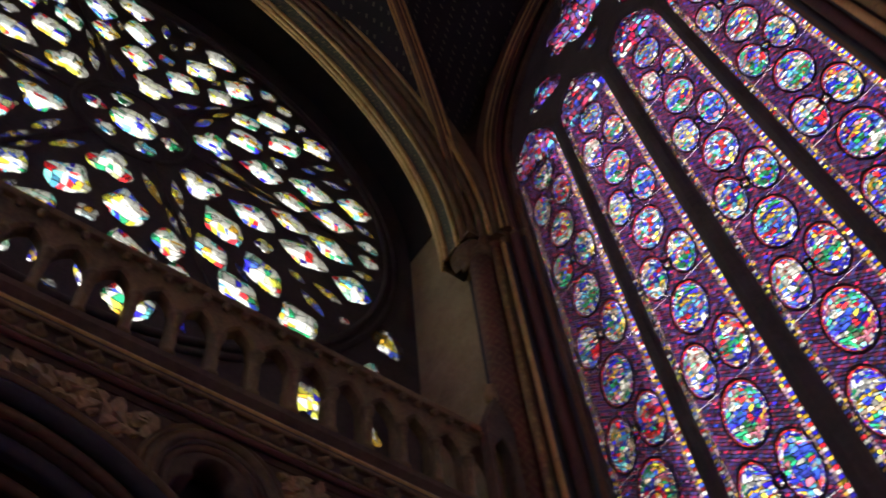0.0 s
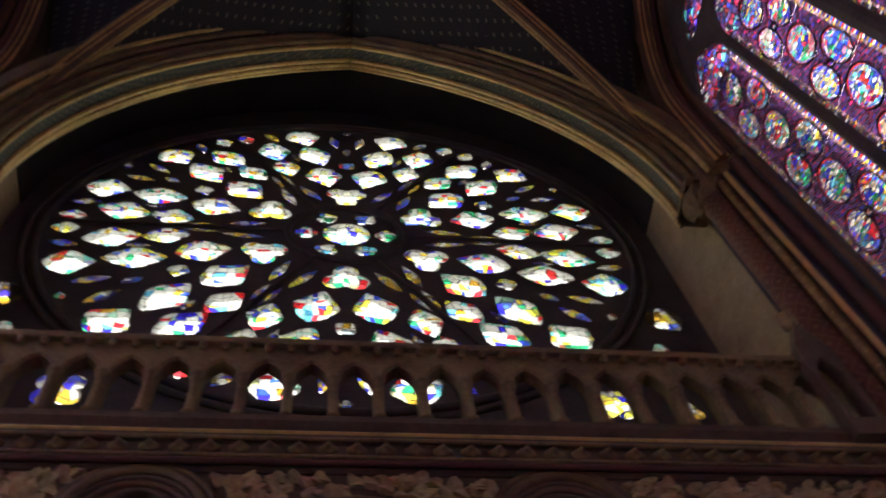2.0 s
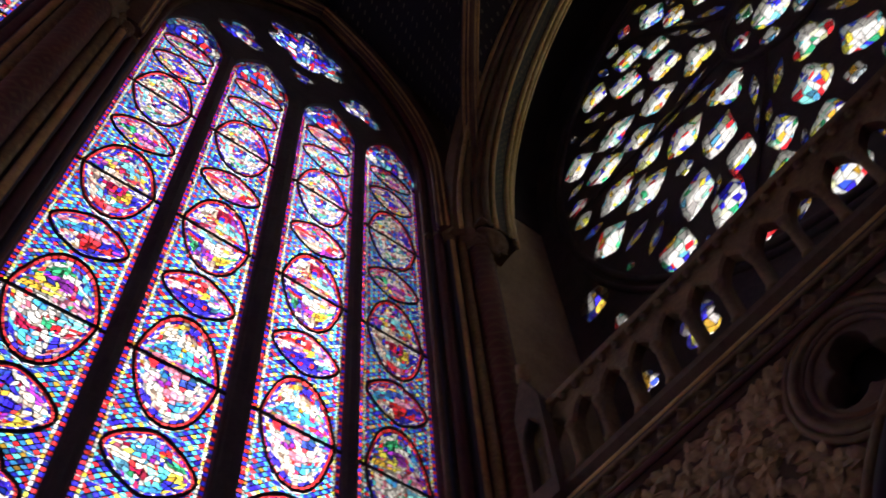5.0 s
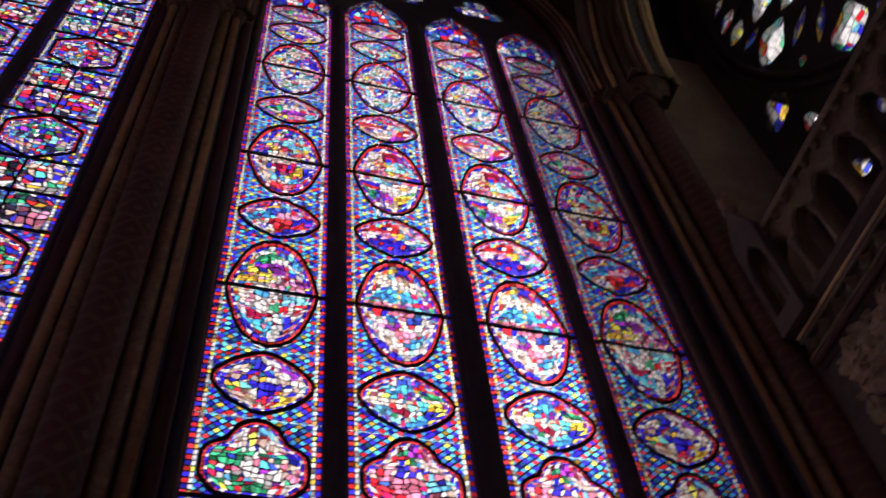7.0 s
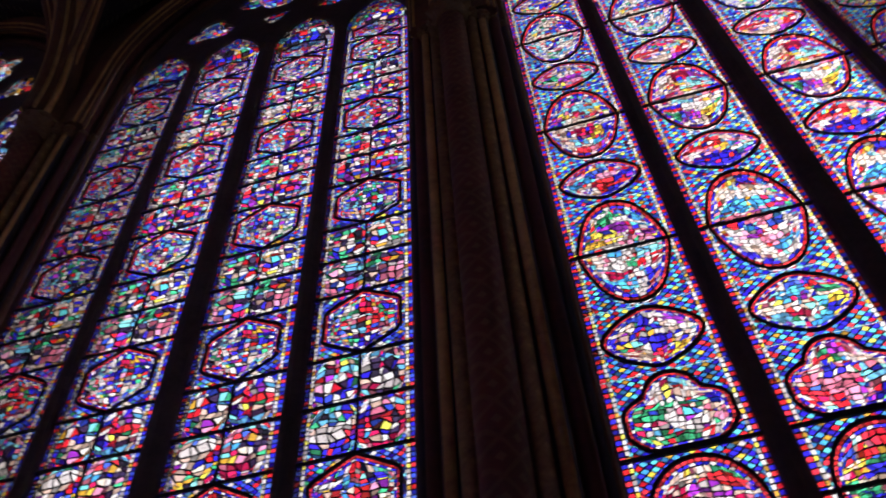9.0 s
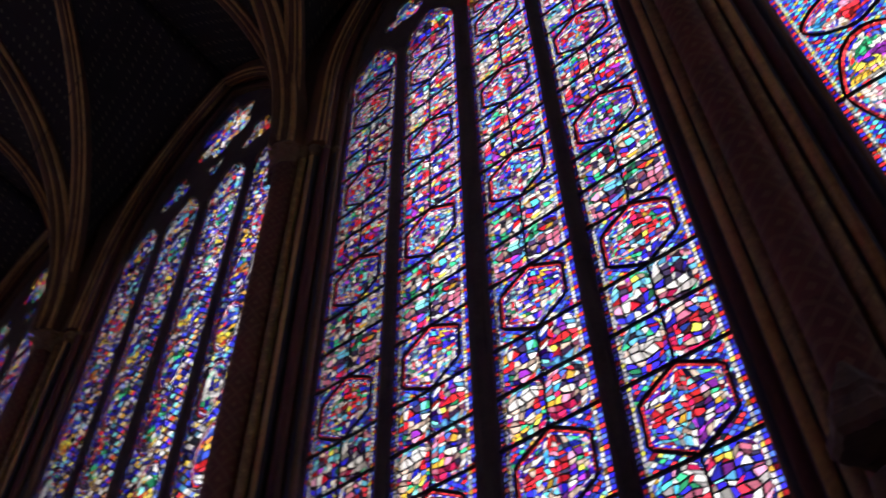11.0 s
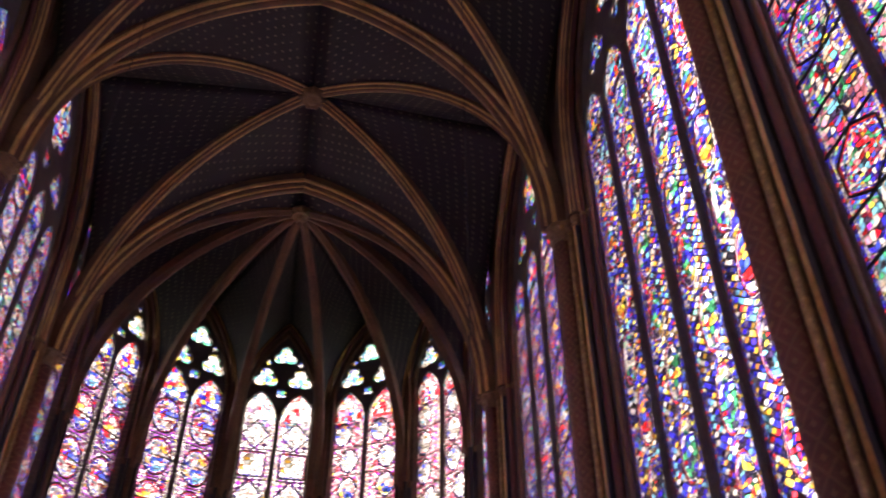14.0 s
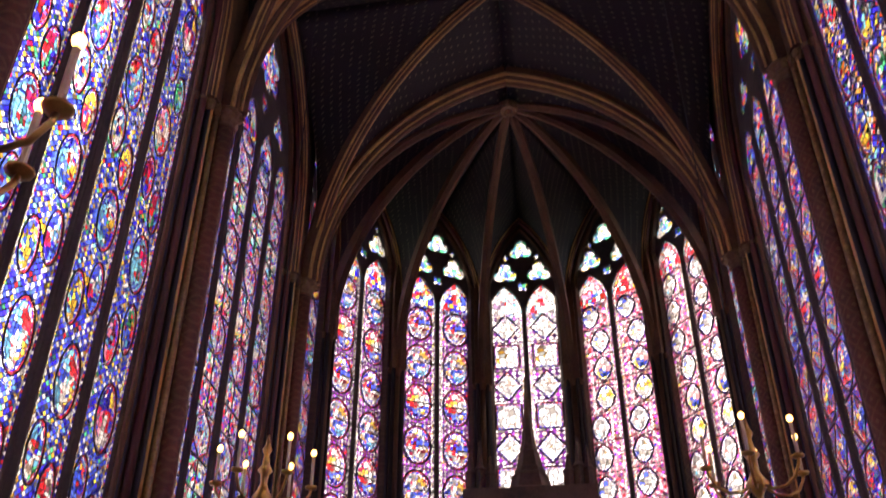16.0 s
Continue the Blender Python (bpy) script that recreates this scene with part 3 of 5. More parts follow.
# rows of each design, from the foot of the stack: height of the panel and its medallions (kind, x, z, half width, half height) for a lancet 1 m wide
BRIGHT = [WHITEG, WHITEG, WHITEG, WHITEG, CREAM, CREAM, CREAM, REDG, REDG, REDG, YELLOW, GREENG, CYAN, AZURE, SKYB, DEEP, PINK, PINK, RUBY, PURPLE, DEEP]
SIDE_PAIR = [("circle", -0.23, -0.43, 0.19, 0.40), ("circle", 0.23, -0.43, 0.19, 0.40)]
FOUR = [("cushion", sx * 0.207, sz * 0.29, 0.2, 0.285) for sx in (-1, 1) for sz in (-1, 1)]
DESIGNS = {
    "lens": dict(foot=3.67, rows=[(1.15, [("circle", 0, 0, 0.39, 0.5)]), (1.15, [("circle", 0, 0, 0.39, 0.5)]), (0.8, [("arch", 0, 0, 0.39, 0.37)]),
                                  (0.8, [("quatrefoil", 0, 0, 0.40, 0.34)]), (1.6, [("egg", 0, 0, 0.405, 0.76)])], start=3,
                 palette=(YELLOW, AZURE, DEEP, REDG), joint_bars=False, ground=[DEEP, SKYB, REDG, DEEP, WHITEG], border=[REDG, DEEP], fig=BRIGHT, bright=1.35, cell=0.047, size=0.055),
    "hexagon": dict(foot=SPR - 2.07 * 6 + 0.62, rows=[(0.9, [("hexagon", 0, 0, 0.395, 0.41)]), (1.17, FOUR)], start=0, order=0.5, palette=(WHITEG, SKYB, DEEP, REDG), ground=FIGURE + [PURPLE, CYAN, SKYB, DARK, RUBY, DEEP, DARK], border=[DEEP, REDG, DEEP, SKYB],
                    fig=BRIGHT + [DEEP, CYAN, SKYB, DARK, GREENG, DARK], bright=1.25, size=0.06, mixed=0.6, cell=0.045),
    "oval": dict(foot=4.93, rows=[(1.72, [("circle", 0, 0.43, 0.24, 0.42)] + SIDE_PAIR + [("circle", 0, -0.43, 0.06, 0.075)])], start=0,
                 palette=((0.3, 0.01, 0.05), (0.06, 0.02, 0.10), (0.03, 0.022, 0.16), (0.22, 0.015, 0.05)), ground=PURPLE_GROUND, border=[SKYB, YELLOW, DEEP, WHITEG, REDG], fig=FIGURE + [WHITEG, GREENG, CREAM], bright=0.62, bead=(0.5, 0.3, 0.4), mixed=0.45, bars=False, joint_bars=False, rw=0.014),
    "circle": dict(foot=SPR - 1.0 * 11, rows=[(1.0, [("circle", 0, 0, 0.38, 0.44)]), (1.0, [("lozenge", 0, 0, 0.40, 0.48)])], start=0, palette=(YELLOW, SKYB, DEEP, REDG), ground=BLUE_GROUND + [YELLOW, REDG, GREENG], border=BORDER_B,
                   fig=FIGURE, bright=0.8, size=0.065),
    "almond": dict(foot=SPR - 1.3 * 9, rows=[(1.3, [("circle", 0.10, 0.0, 0.28, 0.52)]), (1.3, [("circle", -0.22, 0.2, 0.19, 0.42), ("circle", 0.22, -0.2, 0.19, 0.42)])], start=0, palette=(YELLOW, SKYB, WHITEG, DEEP), order=0.6, bars=False, joint_bars=False, rw=0.012,
                   ground=BLUE_GROUND + [YELLOW, WHITEG], border=[WHITEG, DEEP, REDG, DEEP], fig=FIGURE + [CYAN, WHITEG], bright=1.0, upright=True, size=0.07, cell=0.065),
    "deep": dict(foot=SPR - 1.2 * 10, rows=[(1.2, [("circle", 0.12, 0.0, 0.25, 0.5)]), (1.2, [("circle", -0.12, 0.0, 0.25, 0.5)])], start=0, order=0.2, palette=((0.9, 0.35, 0.08), DEEP, DARK, WHITEG), ground=[WHITEG, WHITEG, REDG, DEEP, (0.9, 0.35, 0.08), DARK, DEEP, SKYB, DARK, CYAN, DEEP, YELLOW, DARK], border=[SKYB, DEEP, REDG],
                 fig=[WHITEG, WHITEG, REDG, DEEP, (0.9, 0.3, 0.05), CYAN, SKYB, DARK, YELLOW, DEEP, GREENG, DARK], bright=1.0, size=0.09, cell=0.085, mixed=0.5, bars=False, joint_bars=False, rw=0.008, bead=SKYB),
    "round": dict(foot=16.2 - 1.3 * 9, rows=[(1.3, [("circle", 0, 0, 0.38, 0.56)])], start=0, palette=(WHITEG, PURPLE, WHITEG, PINK), ground=[DEEP, WHITEG, SKYB, YELLOW, REDG, WHITEG], border=[WHITEG, PURPLE, WHITEG],
                  fig=PALE + [REDG, SKYB, DEEP, RUBY], bright=0.6, size=0.08, cell=0.07, rw=0.026),
    # white pieces carry the blown-out daylight in the glass colour
    "pale": dict(foot=16.2 - 0.98 * 12, rows=[(0.98, [("square", 0, 0, 0.36, 0.40)]), (0.98, [("lozenge", 0, 0, 0.40, 0.47)])], start=0, palette=(WHITEG, PURPLE, WHITEG, CREAM), ground=PALE_GROUND,
                 border=[WHITEG, CREAM, WHITEG, PURPLE], fig=[WHITEG] * 9 + [CREAM, (0.8, 0.9, 0.95), YELLOW], bright=0.95, size=0.12, cell=0.12, rw=0.028),
    "red": dict(foot=16.2 - 0.9 * 13, rows=[(0.9, [("quatrefoil", -0.12, 0, 0.28, 0.38)]), (0.9, [("quatrefoil", 0.12, 0, 0.28, 0.38)])], start=0, palette=(WHITEG, PINK, WHITEG, PURPLE), ground=RED_GROUND, border=[PINK, WHITEG, PURPLE],
                fig=PALE + [WHITEG] * 5, bright=0.75, size=0.1, cell=0.07, rw=0.026),
}
panel_cache = {}


def panels_for(design, w):
    """Three variants of every row of a design, for lancets of that width."""
    key = (design, round(w, 2))
    if key not in panel_cache:
        d = DESIGNS[design]
        made = {}
        k = (w - 0.17) / 0.83
        for r, (h, meds) in enumerate(d["rows"]):
            made[r] = []
            for i in range(3):
                f = -1 if i % 2 else 1
                mine = [(kind, f * cx * k, cz, rx * k, rz) for kind, cx, cz, rx, rz in meds]
                made[r].append(medallion_panel("glass_panel", w, h - 0.002, mine, d["palette"], d["ground"], d["border"], d["fig"], hash_of(design) * 10 + r * 3 + i, bright=d["bright"],
                                               cell=d.get("cell", 0.036), size=d.get("size", 0.048), upright=d.get("upright", False), bead=d.get("bead", WHITEG),
                                               mixed=d.get("mixed", 0.3), rw=d.get("rw", 0.017), order=d.get("order", 0.86)))
        panel_cache[key] = made
    return panel_cache[key]


def hash_of(text):
    return sum((i + 1) * ord(c) for i, c in enumerate(text)) % 997


def kind_of(design, row):
    return design["rows"][row][1][0][0]


def window(name, m, half, mullions, spr, apex, design, label, shift=0):
    """A traceried window: stone tracery, mullions, lancets filled with glass panels, iron bars and lights in the head."""
    w = thing(name, label, "window", kind="structure", m=m)
    edges = [-half] + [q for q, _ in mullions] + [half]
    wid = [0.0] + [q / 2 for _, q in mullions] + [0.0]
    lancets = [(edges[i] + wid[i], edges[i + 1] - wid[i + 1]) for i in range(len(edges) - 1)]
    holes, lights = [], []
    for a, b in lancets:
        lw = (b - a) / 2
        holes.append(arch_outline(lw, SILL + 0.15, spr, spr + 1.95 * lw, 8, (a + b) / 2))
    if len(lancets) == 4:
        for s in (-1, 1):
            lights.append(foil(s * 1.2, spr + 1.58, 0.46, 3))
        lights.append(foil(0.0, spr + 2.75, 0.92, 6))
        lights.append(foil(0.0, spr + 1.45, 0.26, 3, -90))
        lights.append(foil(0.0, spr + 3.8, 0.16, 3))
    else:
        for s in (-1, 1):
            lights.append(foil(s * 0.54, spr + 1.52, 0.42, 3))
        lights.append(foil(0.0, spr + 2.38, 0.46, 3))
        lights.append(foil(0.0, spr + 1.0, 0.17, 4, 45))
        for s in (-1, 1):
            lights.append(foil(s * 0.50, spr + 2.12, 0.13, 4))
    frame_line = arch_outline(half + 0.08, SILL, spr, apex, 14)
    lights = kept_apart(holes + lights, 0.045, frame_line)[len(holes):]
    holes = kept_apart(holes, 0.005, frame_line)
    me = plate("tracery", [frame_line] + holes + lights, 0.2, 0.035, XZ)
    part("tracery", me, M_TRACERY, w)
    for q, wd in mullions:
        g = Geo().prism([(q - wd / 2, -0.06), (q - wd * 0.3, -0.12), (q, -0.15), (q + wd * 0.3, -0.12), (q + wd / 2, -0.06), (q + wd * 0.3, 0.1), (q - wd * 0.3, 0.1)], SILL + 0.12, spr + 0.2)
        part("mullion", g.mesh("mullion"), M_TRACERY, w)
    g = Geo().box(-half - 0.1, half + 0.1, -0.45, 0.3, SILL - 0.25, SILL + 0.16, 0.03)
    part("window_sill", g.mesh("window_sill"), M_STONE, w)
    d = DESIGNS[design]
    for li, (a, b) in enumerate(lancets):
        lw, c = b - a, (a + b) / 2
        made = panels_for(design, lw)
        z, r, k = d["foot"], 0, li + shift
        first = z
        while z < spr - 0.2:
            h = d["rows"][r][0]
            if z + h > spr + 0.05:
                r = d["start"]
                h = d["rows"][r][0]
            glass, ring = made[r][(k * 2 + li) % 3]
            mz = Matrix.Translation((c, -0.055, z + h / 2))
            if z + h > spr + 0.05:
                mz = mz @ Matrix.Diagonal((1, 1, (spr - z) / h, 1))
                mz.translation.z = (z + spr) / 2
            p = part("glass_panel", glass, None, w, m=mz)
            part("lead_ring", ring, None, p)
            if d.get("joint_bars", True) or kind_of(d, r) == "arch":
                part("saddle_bar", bar_mesh(lw), M_IRON, p, m=Matrix.Translation((0, -0.012, -h / 2)))
            if h > 1.1 and d.get("bars", True):
                part("saddle_bar", bar_mesh(lw), M_IRON, p, m=Matrix.Translation((0, -0.012, 0)))
            z += h
            k += 1
            r = r + 1 if r + 1 < len(d["rows"]) else d["start"]
        me = fill_panes("lancet_head", arch_outline(lw / 2 + 0.01, min(z, spr) - 0.02, spr + 0.03, spr + 0.98 * lw, 8, c), 0.07, d["ground"] + [WHITEG, CYAN, REDG], 50 + li, M_GLASS)
        part("lancet_head", me, None, w, m=Matrix.Translation((0, -0.055, 0)))
        if first - SILL > 0.3:
            me = fill_panes("foot_panel", [(a, SILL + 0.1), (b, SILL + 0.1), (b, (first + SILL) / 2), (b, first), (c, first), (a, first), (a, (first + SILL) / 2)], 0.09, [DEEP, (0.02, 0.03, 0.4), DEEP, REDG, DEEP], 70 + li, M_GLASS)
            part("foot_panel", me, None, w, m=Matrix.Translation((0, -0.055, 0)))
    for i, o in enumerate(lights):
        cols = [WHITEG, YELLOW, GREENG, CYAN, YELLOW, SKYB, GREENG] if design in ("pale", "red", "round") else DESIGNS[design]["ground"] + [WHITEG, CYAN]
        me = fill_panes("head_light", o, 0.09, cols, 90 + i, M_GLASS, white=0.5 if design in ("pale", "red", "round") else 0.0)
        part("head_light", me, None, w, m=Matrix.Translation((0, -0.055, 0)))
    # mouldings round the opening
    # outermost apse moulding is coloured near black to stay in shade
    for off, dep, r, mat in ((0.07, -0.16, 0.055, M_RIB), (0.20, -0.28, 0.075, M_RED), (0.34, -0.40, 0.06, M_RIBGOLD if len(lancets) == 4 else M_SHADE)):
        line = arch_outline(half + off, SILL, spr, apex + off * 1.5, 12)[1:]
        line = line + [(-half - off, SILL)]
        pts = [Vector((u, dep, z)) for u, z in line]
        tang = [(pts[min(i + 1, len(pts) - 1)] - pts[max(i - 1, 0)]).normalized() for i in range(len(pts))]
        lats = [Vector((t.z, 0, -t.x)) for t in tang]
        g = Geo().sweep(pts, lats, [Vector((0, 1, 0))] * len(pts), disc(r, 8))
        part("arch_moulding", g.mesh("arch_moulding", True), mat, w)
    return w


bars = {}


def bar_mesh(w):
    k = round(w, 2)
    if k not in bars:
        bars[k] = Geo().box(-k / 2, k / 2, -0.008, 0.012, -0.016, 0.016).mesh("saddle_bar")
    return bars[k]


def spandrel(name, m, half, spr, apex, bay):
    """Wall over a window, between its arch and the roof."""
    arch = arch_outline(half + 0.0, spr - 0.3, spr, apex, 14)
    outline = [(half, spr - 0.3)] + arch[2:] + [(-half, spr - 0.3), (-bay / 2, spr - 0.3), (-bay / 2, 21.75), (bay / 2, 21.75), (bay / 2, spr - 0.3)]
    ob = new(name, plate(name, [outline], 0.3, 0.0, XZ))
    ob.data.transform(Matrix.Translation((0, 0.0, 0)))
    ob.matrix_basis = m
    ob.data.materials.append(M_STONE)
    tagged(ob, "dark painted stone wall over a stained-glass window", "wall", kind="structure")
    g = Geo().box(-bay / 2, bay / 2, -0.2, 0.45, 0, SILL - 0.2)
    lo = new(name + "_dado", g.mesh(name))
    lo.matrix_basis = m
    lo.data.materials.append(M_STONE)
    tagged(lo, "painted stone dado wall below a window", "wall", kind="structure")


NAVE_MULLIONS = [(-1.235, 0.19), (0.0, 0.27), (1.235, 0.19)]
ROW = (("south", south, ("lens", "hexagon", "deep", "circle")), ("north", north, ("oval", "circle", "almond", "hexagon")))
serial = 0
for wname, fr, designs in ROW:
    for k in range(4):
        serial += 1
        window("window_%d" % serial, fr((k + 0.5) * L), WH, NAVE_MULLIONS, SPR, 19.65, designs[k],
               "tall four-light stained-glass window in blue and red", shift=k)
        spandrel("wall_%s_%d" % (wname, k + 1), fr((k + 0.5) * L), WH, SPR, 19.65, L)
APSE_DESIGN = ["pale", "red", "round", "red", "round", "hexagon", "circle"]
APSE_LABEL = ["two-light apse window of glass whitened to look overexposed", "two-light apse window with red lozenge lattice", "two-light apse window with round blue medallions"]
for i, ((x, y), turn) in enumerate(sides):
    serial += 1
    m = wall_frame(x, y, turn)
    window("window_%d" % serial, m, 1.12, [(0.0, 0.14)], 16.2, 19.3, APSE_DESIGN[i], APSE_LABEL[min(i, 2)], shift=i)
    spandrel("wall_apse_%d" % (i + 1), m, 1.12, 16.2, 19.3, SIDE)


# ---- piers with their shafts and capitals ----
def capital(r, h):
    g = Geo()
    g.lathe([(r, -h, 0.0), (r * 1.2, -h + 0.03, 0.0), (r * 1.02, -h + 0.07, 0.0), (r * 1.1, -h * 0.72, 0.05), (r * 1.32, -h * 0.58, 0.16), (r * 1.16, -h * 0.5, 0.05), (r * 1.3, -h * 0.36, -0.08),
             (r * 1.62, -h * 0.24, -0.18), (r * 1.45, -h * 0.17, -0.04), (r * 1.5, -0.07, 0.0), (r * 1.62, -0.055, 0.03), (r * 1.62, 0.0, 0.03), (r * 1.5, 0.02, 0.0)], n=32, lobes=8)
    return g.mesh("capital", True)


def shaft(r, z0, z1):
    g = Geo().lathe([(r * 1.5, z0), (r * 1.5, z0 + 0.2), (r * 1.15, z0 + 0.3), (r, z0 + 0.36)] + [(r, z0 + 0.36 + (z1 - z0 - 0.36) * i / 4) for i in range(1, 5)], n=16)
    return g.mesh("shaft", True)


def pier(m, full=True, label="painted stone pier with gilded patterned shafts", mats=(M_REDDIAPER, M_GOLDDIAPER, M_BLUE)):
    p = thing("pier", label, "pier", "piers of the chapel", m=m)
    if full:
        ring = [(-0.72, 0.12), (-0.72, -0.10), (-0.6, -0.2), (-0.42, -0.32), (-0.2, -0.46), (0.2, -0.46), (0.42, -0.32), (0.6, -0.2), (0.72, -0.10), (0.72, 0.12)]
        rows = [(0.0, -0.56, 0.185, mats[0], 0.40), (-0.255, -0.47, 0.065, mats[1], 0.26), (0.255, -0.47, 0.065, mats[1], 0.26),
                (-0.40, -0.38, 0.07, mats[2], 0.24), (0.40, -0.38, 0.07, mats[2], 0.24), (-0.535, -0.28, 0.05, mats[2], 0.18), (0.535, -0.28, 0.05, mats[2], 0.18),
                (-0.65, -0.19, 0.04, mats[2], 0.16), (0.65, -0.19, 0.04, mats[2], 0.16)]
    else:
        ring = [(-0.42, 0.15), (-0.42, -0.12), (-0.3, -0.28), (0.3, -0.28), (0.42, -0.12), (0.42, 0.15)]
        rows = [(0.0, -0.34, 0.085, mats[1], 0.2), (-0.22, -0.27, 0.05, mats[2], 0.16), (0.22, -0.27, 0.05, mats[2], 0.16)]
    part("core", Geo().prism(ring, 0.0, 21.7).mesh("core"), M_BROWNDIAPER, p)
    for u, d, r, mt, h in rows:
        s = part("shaft", shaft(r, 3.0, HC - h), mt, p, m=Matrix.Translation((u, d, 0)))
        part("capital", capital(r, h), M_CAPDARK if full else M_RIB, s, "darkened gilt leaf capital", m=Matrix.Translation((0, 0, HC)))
    return p


first_s = pier(south(0.0))
for k in range(1, 5):
    copy_thing(first_s, south(k * L))
for k in range(0, 5):
    copy_thing(first_s, north(k * L))
slim = None
for i in range(3):
    for s in (1, -1):
        x, y = corners[i]
        m = wall_frame(s * x, y, -s * math.degrees(THETA) * (i + 0.5))
        if slim is None:
            slim = pier(m, False, "slim apse pier with dark painted shafts", mats=(M_RIB, M_RIB, M_BLUE))
        else:
            copy_thing(slim, m)


# ---- buttresses outside, between the windows ----
def buttress(m):
    b = thing("buttress", "weathered limestone buttress outside between two windows", "buttress", "outer buttresses", m=m)
    part("buttress_shaft", Geo().prism([(-0.55, 0.12), (0.55, 0.12), (0.5, 1.7), (-0.5, 1.7)], -0.3, 18.6).mesh("buttress_shaft"), M_LIMESTONE, b)
    part("drip_course", Geo().box(-0.62, 0.62, 0.3, 1.82, 12.0, 12.22, 0.05).mesh("drip_course"), M_LIMESTONE, b)
    part("pinnacle", Geo().lathe([(0.5, 18.6), (0.5, 19.6), (0.58, 19.7), (0.4, 19.8), (0.05, 22.6), (0.12, 22.75), (0.02, 22.95)], 0, 1.1, 8).mesh("pinnacle"), M_LIMESTONE, b)
    return b


first_b = buttress(south(0.0))
for fr in (south, north):
    for k in range(5):
        if fr is not south or k:
            copy_thing(first_b, fr(k * L))


# ---- apostle statues under canopies on the piers ----
def statue(m):
    st = Geo().lathe([(0.2, 2.75), (0.24, 2.8), (0.2, 3.3), (0.23, 3.75), (0.25, 4.02), (0.12, 4.14), (0.08, 4.18), (0.115, 4.27), (0.11, 4.38), (0.03, 4.45)], n=16, lobes=5, amp=0.06)
    ob = tagged(new("statue", st.mesh("statue", True)), "painted standing stone statue against a pier", "statue", "pier statues")
    ob.data.materials.append(M_STONE)
    ob.matrix_basis = m @ Matrix.Translation((0, -0.98, 0))
    return ob


def canopy(m):
    c = thing("statue_canopy", "small gabled stone canopy over a pier statue", "canopy", "statue canopies", m=m @ Matrix.Translation((0, -0.92, 0)))
    g = Geo().lathe([(0.2, 4.62, 0.1), (0.23, 4.66, 0.1), (0.23, 4.74, 0.1), (0.2, 4.78, 0.1), (0.16, 4.88, 0.14), (0.17, 4.92, 0.1), (0.11, 5.02, 0.1), (0.02, 5.2, 0.0)], n=24, lobes=6)
    part("hood", g.mesh("hood"), M_STONE, c)
    part("bracket", Geo().box(-0.12, 0.12, 0.1, 0.4, 4.6, 4.76, 0.03).mesh("bracket"), M_STONE, c)
    part("corbel", Geo().lathe([(0.05, 2.3), (0.14, 2.45), (0.26, 2.68), (0.26, 2.75)], 0, -0.06, 12, 6, 0.08).mesh("corbel"), M_STONE, c)
    return c


st, cn = statue(south(L)), canopy(south(L))
for fr in (south, north):
    for k in (1, 2, 3):
        if fr is south and k == 1:
            continue
        copy_thing(st, fr(k * L) @ Matrix.Translation((0, -0.98, 0)))
        copy_thing(cn, fr(k * L) @ Matrix.Translation((0, -0.92, 0)))


# ---- vaults ----
def rib(name, curves, scale, label, rolls=M_RIBGOLD, body=M_RIB, group="vault ribs"):
    t = thing(name, label, "vault rib", group)
    k = scale
    prof = [(-0.24 * k, -0.22), (-0.24 * k, 0.0), (-0.17 * k, 0.05), (-0.15 * k, 0.13 * k), (-0.06 * k, 0.19 * k), (0.06 * k, 0.19 * k), (0.15 * k, 0.13 * k), (0.17 * k, 0.05), (0.24 * k, 0.0), (0.24 * k, -0.22)]
    g = Geo()
    for c in curves:
        g.sweep(*c, prof)
    part("rib_body", g.mesh("rib_body"), body, t)
    for u, n, r, mt in ((0.0, 0.20 * k, 0.085 * k, M_RIB), (-0.2 * k, 0.05 * k, 0.05 * k, rolls), (0.2 * k, 0.05 * k, 0.05 * k, rolls), (-0.1 * k, 0.2 * k, 0.028 * k, rolls), (0.1 * k, 0.2 * k, 0.028 * k, rolls)):
        g = Geo()
        for c in curves:
            g.sweep(*c, disc(r, 8, u, n))
        part("roll_moulding", g.mesh("roll_moulding", True), mt, t)
    return t


def web_cell(g, uvs, A, B, n=20, k=8):
    """Curved surface between two curves."""
    P, Q = resample(A, n), resample(B, n)
    s = np.linspace(0, 1, n)
    for i in range(n - 1):
        for j in range(k):
            quad, uq = [], []
            for a, b in ((i, j), (i + 1, j), (i + 1, j + 1), (i, j + 1)):
                f = b / k
                pnt = P[a] * (1 - f) + Q[a] * f
                pnt[2] += 0.25 * math.sin(math.pi * f) * s[a] * (1 - s[a])
                quad.append(tuple(pnt))
                d = np.linalg.norm(P[a] - Q[a])
                uq.append((f * d, s[a] * 9.0))
            g.add(quad, [(0, 1, 2, 3)])
            uvs.extend(uq)


def vault_web(name, cells, label):
    g, uvs = Geo(), []
    for A, B in cells:
        web_cell(g, uvs, A, B)
    me = mesh_of(name, g.v, g.f)
    uv = me.uv_layers.new(name="UVMap")
    uv.data.foreach_set("uv", np.array(uvs, np.float32).ravel())
    bm = bmesh.new()
    bm.from_mesh(me)
    bmesh.ops.remove_doubles(bm, verts=bm.verts, dist=0.0005)
    bm.to_mesh(me)
    bm.free()
    me.polygons.foreach_set("use_smooth", [True] * len(me.polygons))
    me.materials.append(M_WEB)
    return tagged(new(name, me), label, "vault", kind="structure")


def transverse(k):
    y = k * L
    return [arc_curve((s * CX, y, HC), (0, y, HA - (0.2 if k == 4 else 0.0))) for s in (1, -1)]


